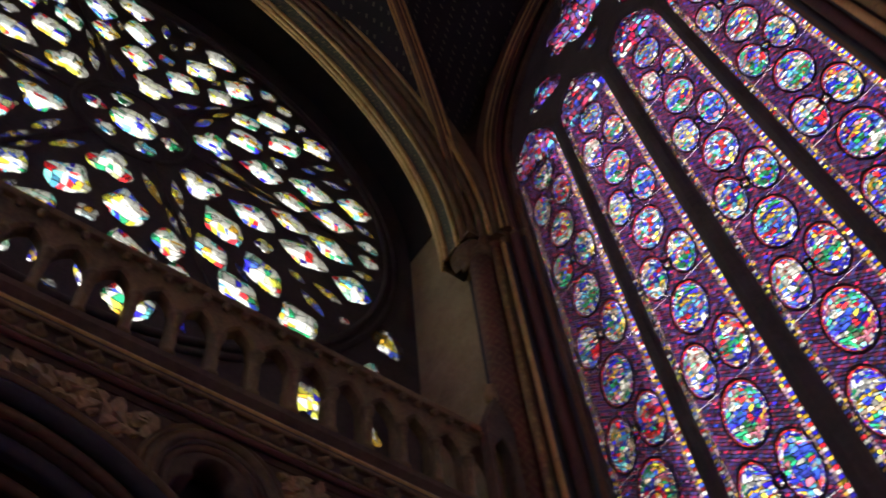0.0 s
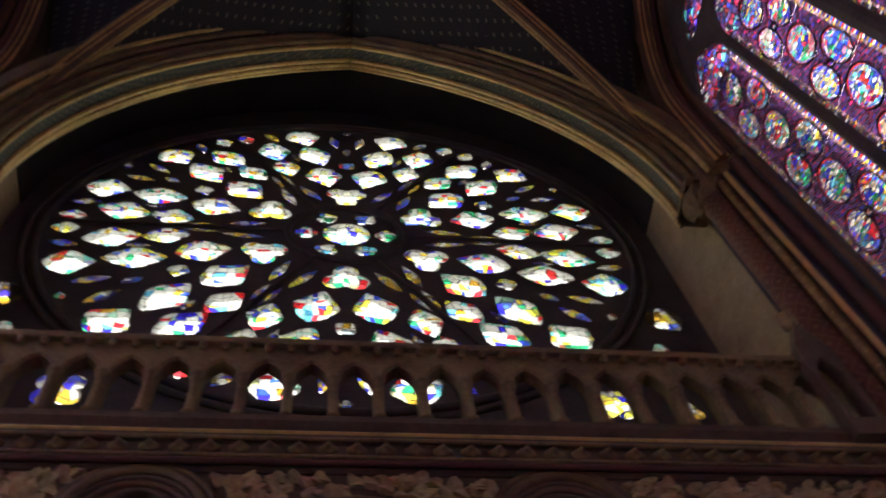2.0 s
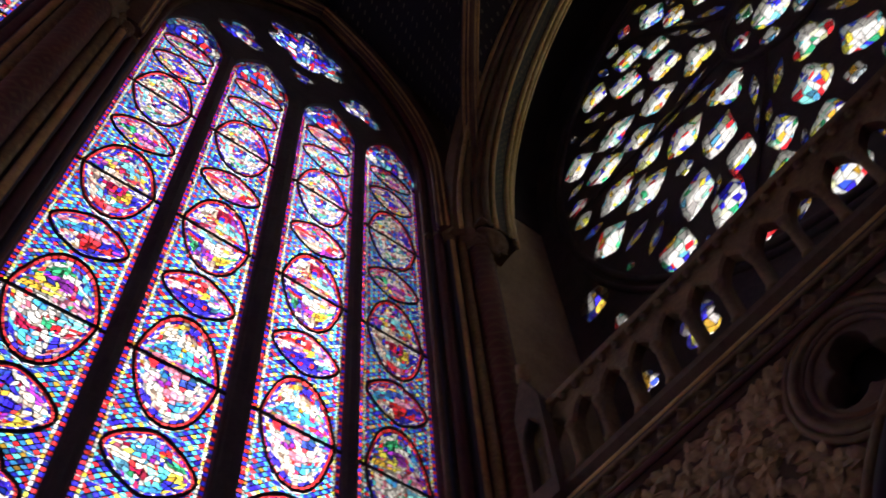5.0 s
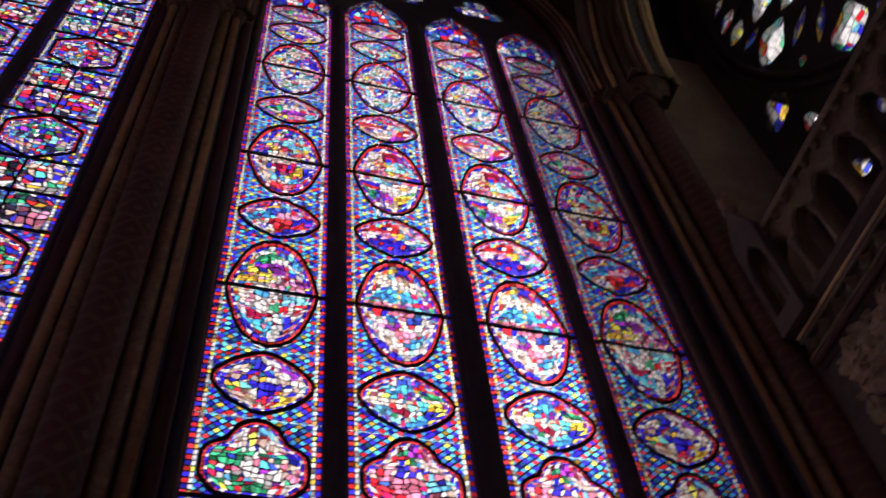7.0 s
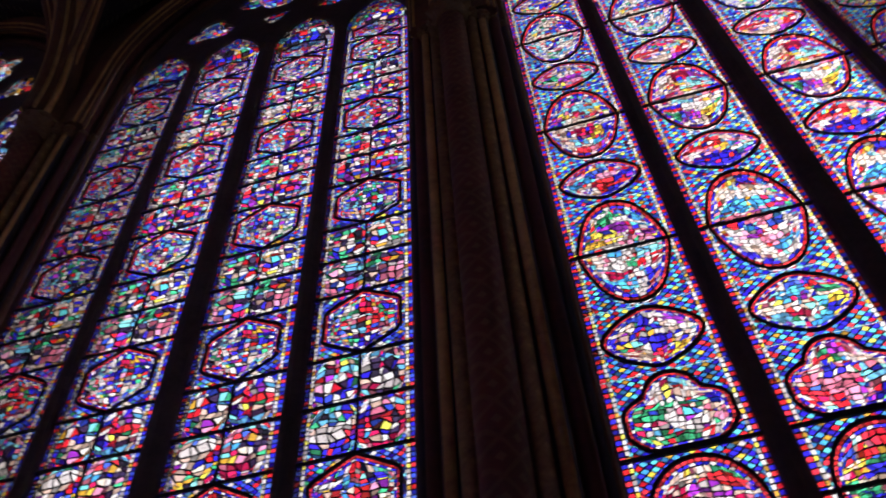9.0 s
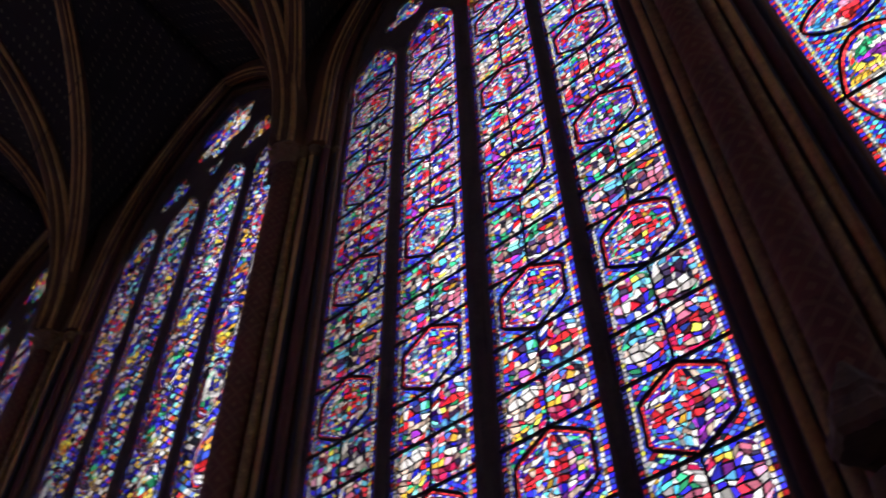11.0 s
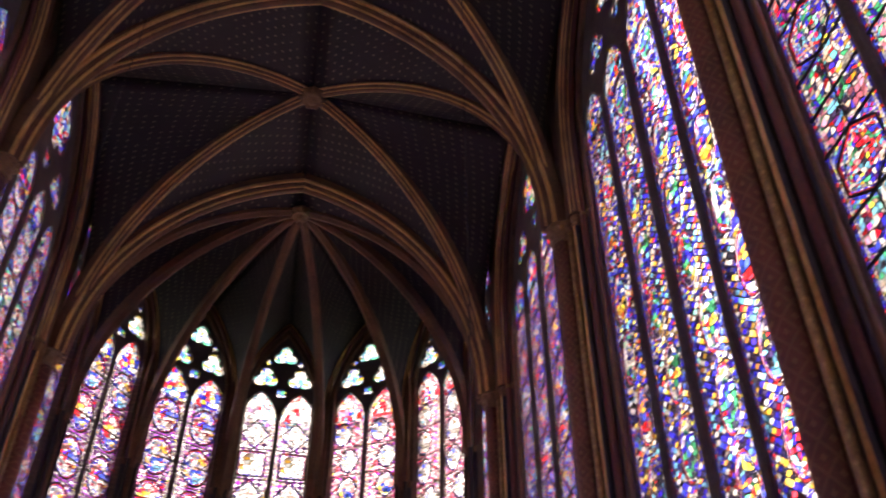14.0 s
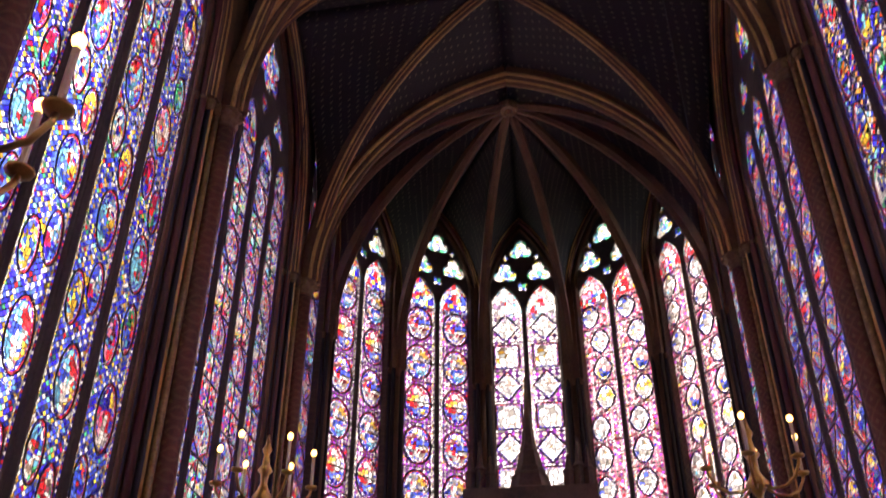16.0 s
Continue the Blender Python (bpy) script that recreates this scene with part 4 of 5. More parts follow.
def boss(x, y, z, r=0.34):
    b = thing("boss", "carved gilded boss where the vault ribs meet", "boss", "vault bosses", m=pose(x, y, z))
    g = Geo().lathe([(r * 0.6, 0.18, 0.0), (r * 0.9, 0.1, 0.05), (r, 0.0, 0.16), (r * 0.8, -0.06, 0.1), (r * 0.85, -0.1, -0.16), (r * 0.6, -0.15, -0.1), (r * 0.55, -0.12, 0.0), (r * 0.34, -0.12, 0.0), (r * 0.3, -0.2, 0.12), (r * 0.1, -0.22, 0.0)], n=40, lobes=8)
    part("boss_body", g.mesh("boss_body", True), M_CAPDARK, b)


for k in range(1, 5):
    rib("transverse_rib", transverse(k), 1.0, "moulded pointed arch rib in brown and gold")
for k in range(4):
    yc = (k + 0.5) * L
    diag = {(s, e): arc_curve((s * CX, (k + e) * L, HC), (0, yc, HA + 0.05)) for s in (1, -1) for e in (0, 1)}
    rib("diagonal_rib", [diag[1, 0], diag[-1, 1], diag[-1, 0], diag[1, 1]], 0.62, "slender crossing vault ribs in brown and gold")
    boss(0, yc, HA - 0.1)
    cells = []
    for s in (1, -1):
        for e in (0, 1):
            cells.append((diag[s, e][0], arc_curve((s * CX, (k + e) * L, HC), (0, (k + e) * L, HA))[0]))
            wall = arc_curve((s * CX, (k + e) * L, HC), (s * (WX - 0.25), yc, 19.95), 2.0)
            cells.append((diag[s, e][0], wall[0]))
    for s in (1, -1):
        wr = [arc_curve((s * 5.33, (k + e) * L + (0.5 if e == 0 else -0.5), HC), (s * 5.33, yc, 19.85), 1.9) for e in (0, 1)]
        rib("wall_rib", wr, 0.5, "thin gilded wall rib over a window")
    vault_web("ceiling_bay_%d" % (k + 1), cells, "shaded blue vault painted with small gold stars")
vert = [(CX, APSE_Y, HC)]
ribs_apse = {}
for s in (1, -1):
    line = []
    for i in (2, 1, 0):
        x, y = corners[i]
        dx, dy = BOSS[0] - s * x, BOSS[1] - y
        q = math.hypot(dx, dy)
        line.append((s * x + dx / q * 0.36, y + dy / q * 0.36, HC))
    ribs_apse[s] = line
    for p0 in line:
        rib("apse_rib", [arc_curve(p0, BOSS)], 0.5, "slender apse vault rib in brown and gold", rolls=M_RIB)
    rib("apse_rib", [arc_curve((s * (CX - 0.05), APSE_Y + 0.3, HC), BOSS)], 0.5, "slender apse vault rib in brown and gold", rolls=M_RIB)
boss(BOSS[0], BOSS[1], BOSS[2] - 0.08, 0.30)
feet = [(CX, APSE_Y + 0.25, HC)] + ribs_apse[1] + list(reversed(ribs_apse[-1])) + [(-CX, APSE_Y + 0.25, HC)]
mids = [sides[5], sides[3], sides[1], sides[0], sides[2], sides[4], sides[6]]
cells = []
for i in range(7):
    (mx, my), _ = mids[i]
    if i == 0 or i == 6:
        mx, my = mids[i][0]
    dx, dy = BOSS[0] - mx, BOSS[1] - my
    q = math.hypot(dx, dy)
    crown = (mx + dx / q * 0.2, my + dy / q * 0.2, 19.75)
    for f in (feet[i], feet[i + 1]):
        cells.append((arc_curve(f, BOSS)[0], arc_curve(f, crown, 2.6)[0] + [Vector(crown).lerp(Vector(BOSS), 0.02)]))
    a, b = Vector(feet[i]), Vector(feet[i + 1])
    rib("wall_rib", [arc_curve(f, crown, 2.6) for f in (feet[i], feet[i + 1])], 0.42, "thin gilded wall rib over an apse window")
    # ridge from the window's crown to the boss is closed by the two cells meeting there
for s in (1, -1):
    cells.append((arc_curve((s * CX, APSE_Y, HC), (0, APSE_Y, HA))[0], arc_curve((s * (CX - 0.05), APSE_Y + 0.3, HC), BOSS)[0]))
vault_web("ceiling_apse", cells, "shaded blue apse vault between slender ribs")


# ---- west end: deep arch, rose window, gallery, carved wall ----
def west_arch():
    t = thing("west_arch", "broad moulded arch with gilded rolls before the rose window", "arch")
    half = [arc_curve((s * 4.9, -0.2, HC - 0.1), (0, -0.2, HA + 0.02)) for s in (1, -1)]
    sgn = {0: 1, 1: -1}
    rows = (("arch_body", [(-0.34, -0.4), (-0.34, 0.02), (-0.12, 0.06), (0.12, 0.06), (0.34, 0.0), (0.34, -0.4)], M_ARCH, False),
            ("painted_band", [(-0.1, 0.05), (-0.1, 0.08), (0.1, 0.08), (0.1, 0.05)], M_GREEN, False),
            ("roll_moulding", disc(0.045, 8, 0.145, 0.085), M_GOLD, True), ("roll_moulding", disc(0.045, 8, -0.145, 0.085), M_GOLD, True),
            ("roll_moulding", disc(0.055, 8, 0.27, 0.05), M_ARCH, True), ("roll_moulding", disc(0.05, 8, -0.25, 0.05), M_GOLD, True),
            ("roll_moulding", disc(0.04, 8, -0.34, 0.0), M_GOLD, True), ("roll_moulding", disc(0.06, 8, 0.36, -0.06), M_ARCH, True),
            ("roll_moulding", disc(0.07, 8, 0.46, -0.16), M_ARCH, True), ("roll_moulding", disc(0.04, 8, 0.58, -0.2), M_GOLD, True), ("arch_order", [(0.3, -0.5), (0.36, -0.14), (0.52, -0.22), (0.66, -0.28), (0.7, -0.5)], M_ARCH, False))
    for nm, prof, mt, sm in rows:
        g = Geo()
        for i, c in enumerate(half):
            g.sweep(*c, [(u * -sgn[i], n) for u, n in prof])
        part(nm, g.mesh(nm, sm), mt, t)


west_arch()
for s in (1, -1):
    cb = thing("corbel", "gilded leaf corbel carrying the west arch", "corbel", "west arch corbels", m=pose(s * 5.0, -0.12, HC - 0.1))
    g = Geo().lathe([(0.02, -0.58, 0.0), (0.07, -0.52, 0.1), (0.05, -0.46, 0.0), (0.13, -0.34, 0.12), (0.22, -0.26, 0.2), (0.17, -0.2, 0.05), (0.24, -0.12, 0.16), (0.27, -0.06, 0.0), (0.27, 0.02, 0.0)], n=32, lobes=8)
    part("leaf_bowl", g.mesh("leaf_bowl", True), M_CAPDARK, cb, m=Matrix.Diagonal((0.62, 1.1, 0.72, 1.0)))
    part("abacus", Geo().box(-0.2, 0.2, -0.36, 0.36, 0.0, 0.06, 0.02).mesh("abacus"), M_ARCH, cb)
g = Geo()
for s in (1, -1):
    pts, lats, nors = arc_curve((s * 5.36, -1.2, HC + 2.4), (0, -1.2, HA + 1.2))
    g.sweep(pts, lats, nors, [(-0.9, -0.2), (-0.9, 0.0), (0.9, 0.0), (0.9, -0.2)])
ob = tagged(new("ceiling_west", g.mesh("ceiling_west")), "stone vault in shade-dark colour, in the recess before the rose", "ceiling", kind="structure")
# recess darkness comes from this base colour, not from a deposit
ob.data.materials.append(M_SHADE)
for s, nm in ((1, "wall_recess_south"), (-1, "wall_recess_north")):
    g = Geo().box(s * 5.38 if s > 0 else -5.75, 5.75 if s > 0 else -5.38, -2.1, 0.0, 0.0, 21.7)
    ob = tagged(new(nm, g.mesh(nm)), "bare tan plaster side wall beside the rose window", "wall", kind="structure")
    ob.data.materials.append(M_PLASTER)


# lights of one sixth of the rose: radius, angle off the sector's axis, half length, half width, tilt off the radius, shape
SECTOR = [(1.50, 0.0, 0.38, 0.34, 0, "foil"), (1.68, 22.6, 0.36, 0.075, 14, "sliver"), (2.36, 10.3, 0.44, 0.33, 4, "heart"), (2.90, 0.0, 0.17, 0.17, 0, "foil"),
          (2.90, 23.2, 0.40, 0.27, -6, "leaf"), (3.40, 10.8, 0.48, 0.31, 12, "leaf"), (3.72, 22.6, 0.49, 0.33, -8, "leaf"), (3.60, 0.0, 0.17, 0.075, 0, "sliver"),
          (4.12, 3.6, 0.30, 0.085, 8, "sliver"), (4.33, 12.0, 0.38, 0.35, 10, "heart"), (4.42, 20.2, 0.24, 0.09, 20, "sliver"), (4.46, 27.0, 0.22, 0.17, 0, "leaf"),
          (2.36, 27.6, 0.30, 0.05, 4, "sliver"), (3.32, 17.4, 0.20, 0.055, 6, "sliver"), (4.62, 0.0, 0.08, 0.09, 0, "leaf")]


def rose_light(x, z, long, wide, a, kind):
    """Outline of one flamboyant light about (x, z), its long axis along a."""
    if kind == "foil":
        return foil(x, z, max(long, wide), 3 if long > 0.2 else 4, math.degrees(a) + (180 if long > 0.2 else 45))
    side = []
    for i in range(15):
        p = -math.cos(math.pi * i / 14)
        q = (1 - abs(p) ** 1.7) * (1.0 if kind == "sliver" else 1 - 0.26 * math.exp(-((abs(p + 0.08) - 0.44) / 0.1) ** 2))
        if kind == "heart":
            q *= 1 + 0.35 * p
        side.append((p * long, q * wide))
    ring = side + [(p, -q) for p, q in reversed(side[1:-1])]
    ca, sa = math.cos(a), math.sin(a)
    return [(x + p * ca - q * sa, z + p * sa + q * ca) for p, q in ring]


lights = [[(0.38 * math.cos(math.pi * i / 9), ROSE_Z + 0.38 * math.sin(math.pi * i / 9)) for i in range(18)]]
beaded = [False]
for i in range(6):
    b = radians(60 * i)
    lights.append(foil(0.66 * math.cos(b), ROSE_Z + 0.66 * math.sin(b), 0.19, 4, 60 * i))
    beaded.append(False)
for i in range(6):
    for r, a, long, wide, tilt, kind in SECTOR:
        for s in ((1, -1) if a else (1,)):
            b = radians(30 + 60 * i + s * a)
            lights.append(rose_light(r * math.cos(b), ROSE_Z + r * math.sin(b), long, wide, b + radians(s * tilt), kind))
            beaded.append(kind == "sliver")
for s in (-1, 1):
    # lights in the corners under the rose
    lights.append([(s * 4.62, 12.98), (s * 4.98, 12.92), (s * 5.0, 13.02), (s * 4.86, 13.5), (s * 4.76, 13.5)])
    lights.append(foil(s * 4.5, 12.38, 0.14, 3))
    lights.append(foil(s * 3.45, 11.06, 0.34, 4, 45))
    lights.append(foil(s * 4.45, 10.94, 0.2, 3))
    beaded += [True, False, True, True]
lights = kept_apart(lights, 0.014)
wallplate = [(-5.8, 7.9), (5.8, 7.9), (5.8, 21.7), (-5.8, 21.7)]
rose = thing("window_rose", "great west rose window with flame-shaped lights of pale coloured glass", "rose window", kind="structure", m=pose(0, ROSE_Y, 0, 0, 0, 0))
me = pierced("rose_tracery", wallplate, lights, 0.14, 0.012, Matrix.Rotation(math.pi, 4, "Z") @ Matrix.Diagonal((-1, 1, 1, 1)))
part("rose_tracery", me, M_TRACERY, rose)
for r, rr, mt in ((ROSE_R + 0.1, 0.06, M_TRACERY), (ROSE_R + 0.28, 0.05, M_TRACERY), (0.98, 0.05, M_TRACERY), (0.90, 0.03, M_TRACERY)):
    g = Geo()
    n = 72
    pts = [Vector((r * math.cos(2 * math.pi * i / n), 0.1, ROSE_Z + r * math.sin(2 * math.pi * i / n))) for i in range(n)]
    lats = [Vector((math.cos(2 * math.pi * i / n), 0, math.sin(2 * math.pi * i / n))) for i in range(n)]
    g.sweep(pts, lats, [Vector((0, 1, 0))] * n, disc(rr, 8), closed=True)
    part("ring_moulding", g.mesh("ring_moulding", True), mt, rose)
for i in range(6):
    # one bar between each two petals
    a = radians(60 * i)
    pts = [Vector(((1.0 + 0.36 * j) * math.cos(a), 0.1, ROSE_Z + (1.0 + 0.36 * j) * math.sin(a))) for j in range(11)]
    g = Geo().sweep(pts, [Vector((math.sin(a), 0, -math.cos(a)))] * 11, [Vector((0, 1, 0))] * 11, disc(0.026, 6))
    part("petal_bar", g.mesh("petal_bar", True), M_TRACERY, rose)
ROSE_COL = [WHITEG, (0.9, 0.92, 0.7), (0.7, 0.85, 0.95), YELLOW, GREENG, REDG, SKYB, (0.8, 0.85, 0.5), CYAN, DEEP, YELLOW, (0.35, 0.6, 0.5)]
for i, o in enumerate(lights):
    me = fill_panes("rose_light", grown(o, 0.015), 0.11, [SKYB, YELLOW, WHITEG, YELLOW, WHITEG, DEEP] if beaded[i] else ROSE_COL, 300 + i, M_ROSEGLASS, white=0.0 if beaded[i] else 0.5)
    part("rose_light", me, None, rose, m=Matrix.Translation((0, 0.074, 0)))

# gallery with its arcaded parapet
GY = 0.03
par = thing("gallery_parapet", "pierced stone parapet of small trefoil arches on columns", "parapet")
bay = 0.413
arches = [arch_outline(0.158, 8.12, 8.70, 8.98, 6, i * bay) for i in range(-11, 12)]
me = pierced("arcade", [(-4.85, 8.02), (4.85, 8.02), (4.85, 9.2), (-4.85, 9.2)], arches, 0.16, 0.03, Matrix.Translation((0, GY - 0.06, 0)) @ Matrix.Diagonal((1, -1, 1, 1)))
part("arcade", me, M_PARAPET, par)
part("handrail", Geo().box(-4.9, 4.9, GY - 0.14, GY + 0.08, 9.18, 9.28, 0.025).mesh("handrail"), M_PARAPET, par)
col = Geo().lathe([(0.065, 8.10), (0.065, 8.14), (0.045, 8.18), (0.04, 8.56), (0.045, 8.58), (0.07, 8.66), (0.07, 8.70)], n=10).mesh("column", True)
for i in range(-12, 12):
    part("column", col, M_PARAPET, par, m=Matrix.Translation(((i + 0.5) * bay, GY + 0.03, 0)))
crock = Geo().lathe([(0.001, -0.04), (0.04, -0.02), (0.045, 0.02), (0.02, 0.05)], n=7).mesh("crocket", True)
for i in range(-22, 23):
    part("crocket", crock, M_PARAPET, par, m=Matrix.Translation((i * bay / 2, GY + 0.06, 9.12)))
for s in (-1, 1):
    e = thing("parapet_gable", "small carved gable ending the gallery parapet", "gable", "parapet gables", m=pose(s * 4.75, 0.02, 0))
    me = pierced("gable_panel", [(-0.2, 7.9), (0.2, 7.9), (0.2, 9.3), (0.0, 9.8), (-0.2, 9.3)], [arch_outline(0.13, 8.15, 8.8, 9.1, 6)], 0.14, 0.02, Matrix.Translation((0, 0.12, 0)) @ Matrix.Diagonal((1, -1, 1, 1)))
    part("gable_panel", me, M_STONE, e)
    part("finial", Geo().lathe([(0.05, 9.76), (0.1, 9.86), (0.06, 9.94), (0.09, 10.0), (0.01, 10.08)], 0, 0.12, 8, 4, 0.15).mesh("finial", True), M_CAPITAL, e)
slab = tagged(new("gallery_floor", Geo().box(-5.4, 5.4, -2.15, -0.12, 7.7, 8.0).mesh("gallery_floor")), "stone floor of the west gallery", "gallery floor", kind="structure")
slab.data.materials.append(M_STONE)
cor = thing("cornice", "carved stone cornice with leaf bosses under the gallery", "cornice")
prof = [(-0.12, 7.45), (0.02, 7.45), (0.05, 7.49), (0.03, 7.53), (0.03, 7.57), (0.06, 7.6), (0.05, 7.76), (0.1, 7.81), (0.1, 7.85), (0.06, 7.88), (0.06, 7.95), (0.12, 8.0), (0.13, 8.06), (-0.12, 8.06)]
n = len(prof)
g = Geo().add([(x, y, z) for x in (-4.9, 4.9) for y, z in prof], [(i, (i + 1) % n, n + (i + 1) % n, n + i) for i in range(n)])
# dark body under paler courses and bosses: shade and lit edges by colour
part("cornice_body", g.mesh("cornice_body"), M_STONE, cor)
leaf = Geo().lathe([(0.001, -0.06), (0.065, -0.03), (0.07, 0.02), (0.03, 0.06)], n=8, lobes=4, amp=0.25).mesh("leaf_boss", True)
for i in range(-20, 21):
    part("leaf_boss", leaf, M_PARAPET, cor, m=Matrix.Translation((i * 0.24, 0.075, 7.68)))
for z, r, mt in ((7.86, 0.025, M_GOLD), (7.5, 0.03, M_RED), (8.02, 0.03, M_PARAPET), (7.79, 0.022, M_PARAPET), (7.57, 0.022, M_PARAPET)):
    g = Geo()
    g.add([(x, 0.09 + r * math.cos(a), z + r * math.sin(a)) for x in (-4.9, 4.9) for a in [math.pi * q / 4 for q in range(8)]], [(q, (q + 1) % 8, 8 + (q + 1) % 8, 8 + q) for q in range(8)])
    part("string_course", g.mesh("string_course", True), mt, cor)

# lower west wall with the portal arch and round trefoil openings
portal = arch_outline(2.35, 0.02, 4.2, 6.75, 22)
portal = [(u, z) for u, z in portal]
meds = [foil(s * 1.68, 6.9, 0.36, 3) for s in (-1, 1)]
me = plate("wall_west", [[(-5.5, 0.0), (-2.35, 0.0)] + list(reversed(portal[2:])) + [(2.35, 0.0), (5.5, 0.0), (5.5, 7.7), (-5.5, 7.7)]] + meds, 0.3, 0.02, Matrix.Translation((0, -0.15, 0)) @ XZ)
ob = tagged(new("wall_west", me), "lower west wall of carved stone, coloured shade-dark, with a portal arch", "wall", kind="structure")
# wall ground darkened as the shade between the carved leaves
me.materials.append(M_STONE)
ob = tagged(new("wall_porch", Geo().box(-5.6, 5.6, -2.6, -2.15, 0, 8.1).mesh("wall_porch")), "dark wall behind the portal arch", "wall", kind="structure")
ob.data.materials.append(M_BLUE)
pa = thing("portal_arch", "nested gilded mouldings of the west portal arch", "arch")
for off, d, r, mt in ((0.06, 0.02, 0.05, M_RIB), (0.2, 0.05, 0.08, M_BLUE), (0.34, 0.03, 0.05, M_ARCH), (-0.1, -0.1, 0.08, M_BLUE), (-0.26, -0.2, 0.05, M_RIB)):
    line = arch_outline(2.35 + off, 0.0, 4.2, 6.75 + off * 1.1, 22)[1:] + [(-2.35 - off, 0.0)]
    pts = [Vector((u, d, z)) for u, z in line]
    tang = [(pts[min(i + 1, len(pts) - 1)] - pts[max(i - 1, 0)]).normalized() for i in range(len(pts))]
    g = Geo().sweep(pts, [Vector((t.z, 0, -t.x)) for t in tang], [Vector((0, 1, 0))] * len(pts), disc(r, 8))
    part("arch_moulding", g.mesh("arch_moulding", True), mt, pa)
for s in (-1, 1):
    md = thing("medallion", "round moulded frame about a trefoil opening in the west wall", "medallion", "wall medallions", m=pose(s * 1.68, 0, 6.9))
    for r, rr, d, mt in ((0.54, 0.05, 0.03, M_ARCH), (0.42, 0.035, 0.0, M_RIB), (0.48, 0.03, 0.01, M_STONE), (0.62, 0.035, 0.02, M_ARCH)):
        n = 40
        pts = [Vector((r * math.cos(2 * math.pi * i / n), d, r * math.sin(2 * math.pi * i / n))) for i in range(n)]
        lats = [q.normalized() for q in pts]
        g = Geo().sweep(pts, [Vector((math.cos(2 * math.pi * i / n), 0, math.sin(2 * math.pi * i / n))) for i in range(n)], [Vector((0, 1, 0))] * n, disc(rr, 8), closed=True)
        part("ring_moulding", g.mesh("ring_moulding", True), mt, md)
    # added dark panel that stands for the shade inside the opening
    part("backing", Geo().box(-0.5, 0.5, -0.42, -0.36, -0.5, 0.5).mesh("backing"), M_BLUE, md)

# foliage carved in relief over the west wall
g = Geo()
gg = np.random.default_rng(11)
lf = [(0.001, -0.5), (0.55, -0.2), (0.6, 0.15), (0.2, 0.5)]
portal_edge = arch_outline(2.8, 0.0, 4.2, 7.24, 16)
for i in range(3800):
    x, z = gg.uniform(-4.7, 4.7), gg.uniform(5.2, 7.42)
    if min(math.hypot(x - 1.68, z - 6.9), math.hypot(x + 1.68, z - 6.9)) < 0.7:
        continue
    if inside((x, z), portal_edge):
        continue
    sz = gg.uniform(0.07, 0.13)
    ca = gg.uniform(0, 6.28)
    q0 = len(g.v)
    g.lathe([(r * sz, zz * sz * 1.3) for r, zz in lf], 0, 0, 6, 3, 0.3)
    for q in range(q0, len(g.v)):
        a, b, c = g.v[q]
        g.v[q] = (x + a * math.cos(ca) - c * math.sin(ca), 0.01 + b * 0.8, z + a * math.sin(ca) + c * math.cos(ca))
fo = tagged(new("carved_foliage", mesh_of("carved_foliage", g.v, g.f)), "carved stone leaves covering the west wall", "carving", kind="stuff")
fo.data.materials.append(M_CARVED)


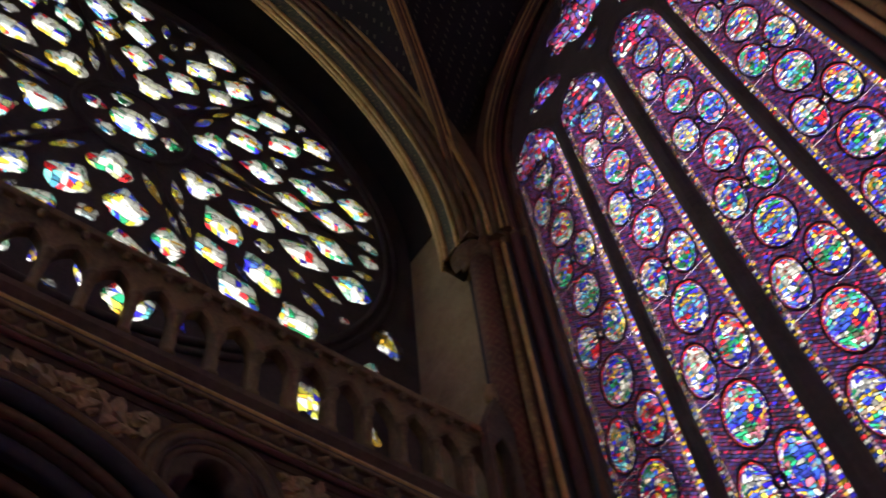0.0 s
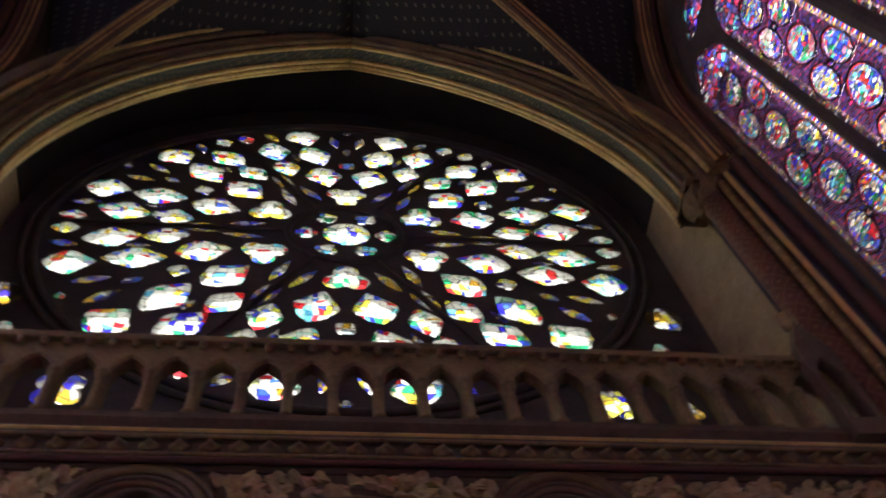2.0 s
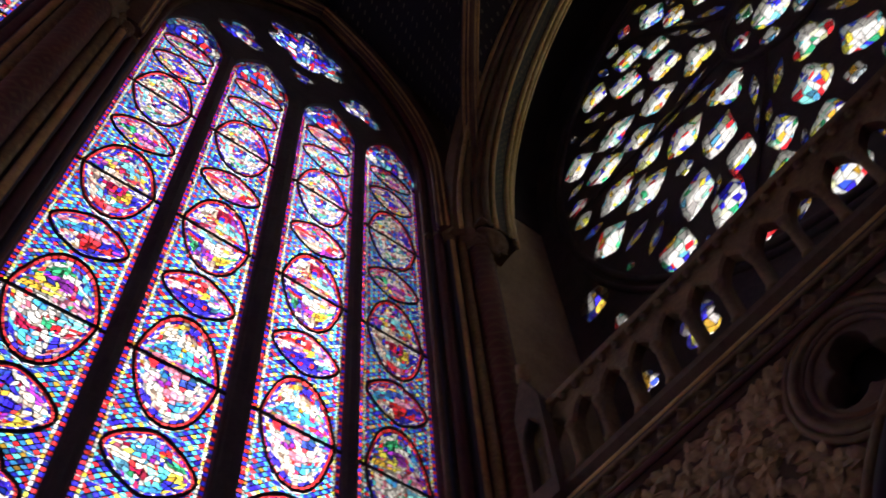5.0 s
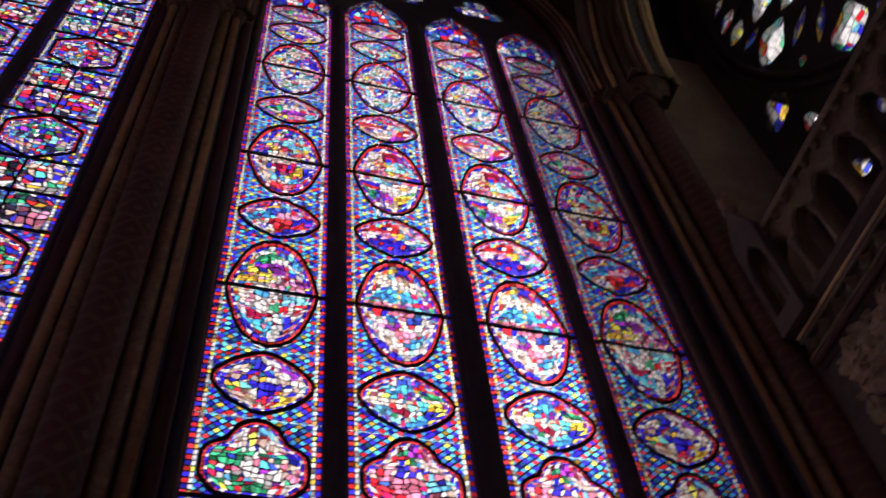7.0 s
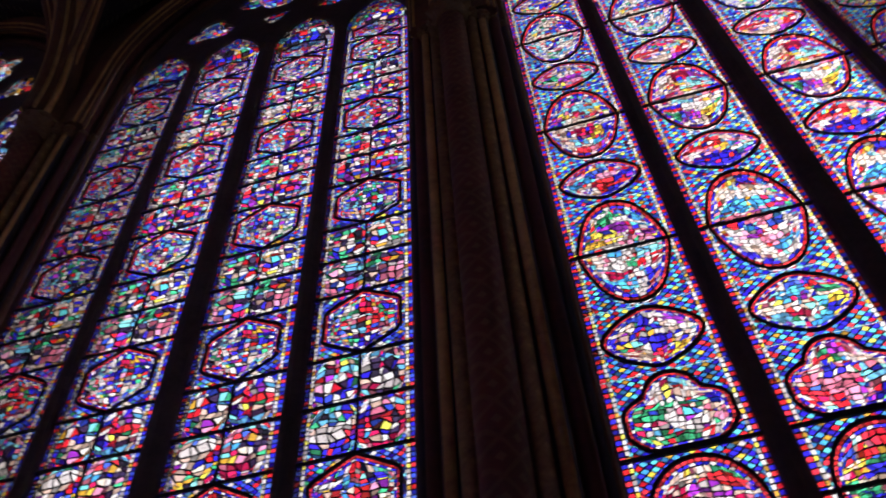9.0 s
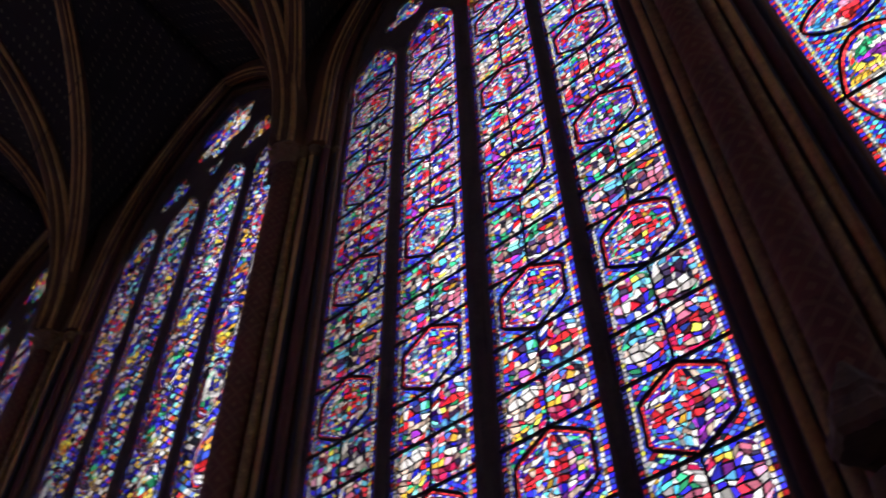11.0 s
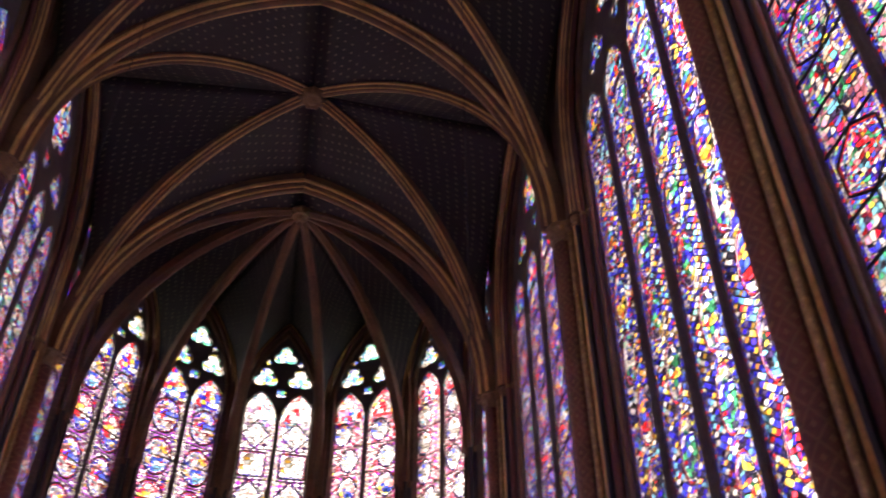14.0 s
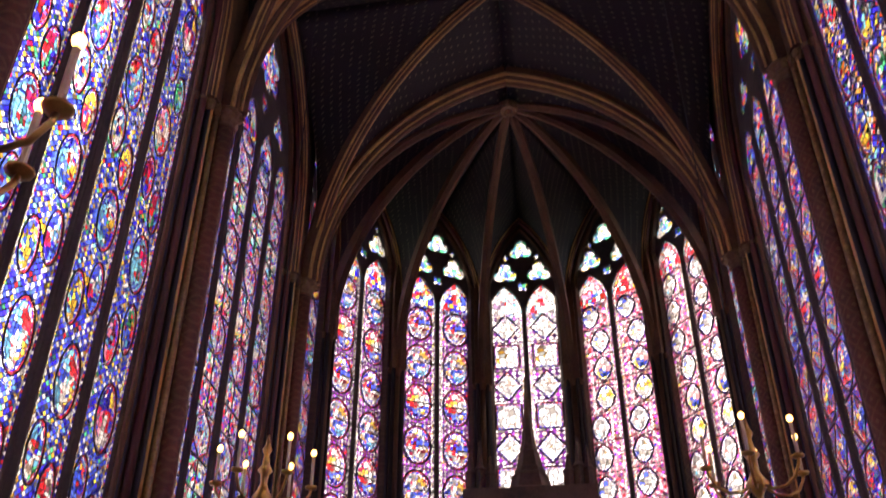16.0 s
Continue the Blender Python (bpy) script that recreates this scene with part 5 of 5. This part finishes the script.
# ---- hanging chandeliers ----
def chandelier(m, drop):
    c = thing("chandelier", "brass chandelier with lit candle bulbs on a thin rod", "chandelier", "brass chandeliers", m=m)
    g = Geo().lathe([(0.02, -0.62), (0.06, -0.56), (0.03, -0.5), (0.07, -0.42), (0.13, -0.34), (0.07, -0.24), (0.04, -0.16), (0.05, -0.05), (0.09, 0.0), (0.05, 0.07), (0.03, 0.2), (0.06, 0.26), (0.03, 0.33), (0.012, 0.45)], n=14)
    part("stem", g.mesh("stem", True), M_BRASS, c)
    part("rod", Geo().lathe([(0.008, 0.4), (0.008, drop)], n=6).mesh("rod"), M_IRON, c)
    n = 6
    for i in range(n):
        a = 2 * math.pi * i / n + 0.25
        ca, sa = math.cos(a), math.sin(a)
        pts = [Vector((r * ca, r * sa, z)) for r, z in ((0.08, -0.36), (0.2, -0.44), (0.35, -0.45), (0.48, -0.38), (0.55, -0.26), (0.56, -0.2))]
        tang = [(pts[min(q + 1, 5)] - pts[max(q - 1, 0)]).normalized() for q in range(6)]
        lat = Vector((-sa, ca, 0))
        arm = part("arm", Geo().sweep(pts, [lat] * 6, [t.cross(lat) for t in tang], disc(0.018, 6)).mesh("arm", True), M_BRASS, c)
        part("drip_pan", Geo().lathe([(0.02, -0.21), (0.07, -0.19), (0.075, -0.17), (0.03, -0.16)], 0.56 * ca, 0.56 * sa, 10).mesh("drip_pan", True), M_BRASS, arm)
        part("candle_sleeve", Geo().lathe([(0.02, -0.17), (0.02, 0.2), (0.012, 0.21)], 0.56 * ca, 0.56 * sa, 8).mesh("candle_sleeve"), M_CANDLE, arm)
        part("bulb", Geo().lathe([(0.014, 0.21), (0.034, 0.235), (0.036, 0.265), (0.02, 0.29), (0.004, 0.3)], 0.56 * ca, 0.56 * sa, 8).mesh("bulb", True), M_BULB, arm, "lit warm bulb")
    return c


for x, y, z in ((2.80, 16.0, 5.55), (-2.84, 16.0, 5.62), (-2.07, 8.4, 4.63)):
    chandelier(pose(x, y, z), 21.72 - z)


# ---- stone canopy of the tribune in the apse ----
def tribune():
    t = thing("tribune_canopy", "dark carved stone canopy with a tall spirelet before the apse window", "canopy", m=pose(0.0, 28.0, 0))
    part("platform", Geo().box(-1.6, 1.6, -0.9, 0.9, 0.0, 9.3, 0.04).mesh("platform"), M_STONE, t)
    g = Geo()
    for z0, z1, r in ((9.3, 9.9, 0.62), (9.9, 10.5, 0.36), (10.5, 11.1, 0.2)):
        g.lathe([(r, z0), (r, z0 + 0.1), (r * 0.82, z0 + 0.16), (r * 0.66, z1 - 0.1), (r * 0.7, z1 - 0.05), (r * 0.5, z1)], n=12, lobes=6, amp=0.1)
    g.lathe([(0.12, 11.05), (0.07, 11.7), (0.03, 12.4), (0.05, 12.46), (0.005, 12.6)], n=8)
    part("spirelet", g.mesh("spirelet"), M_STONE, t)
    for s in (-1, 1):
        for k, (x, h) in enumerate(((0.95, 0.7), (1.2, 1.1), (1.42, 0.85))):
            g = Geo().lathe([(0.12, 9.3), (0.12, 9.5 + h * 0.3), (0.15, 9.54 + h * 0.3), (0.08, 9.6 + h * 0.35), (0.03, 9.4 + h), (0.045, 9.44 + h), (0.005, 9.55 + h)], s * x, -0.5, 8, 4, 0.12)
            part("pinnacle", g.mesh("pinnacle"), M_STONE, t)


tribune()
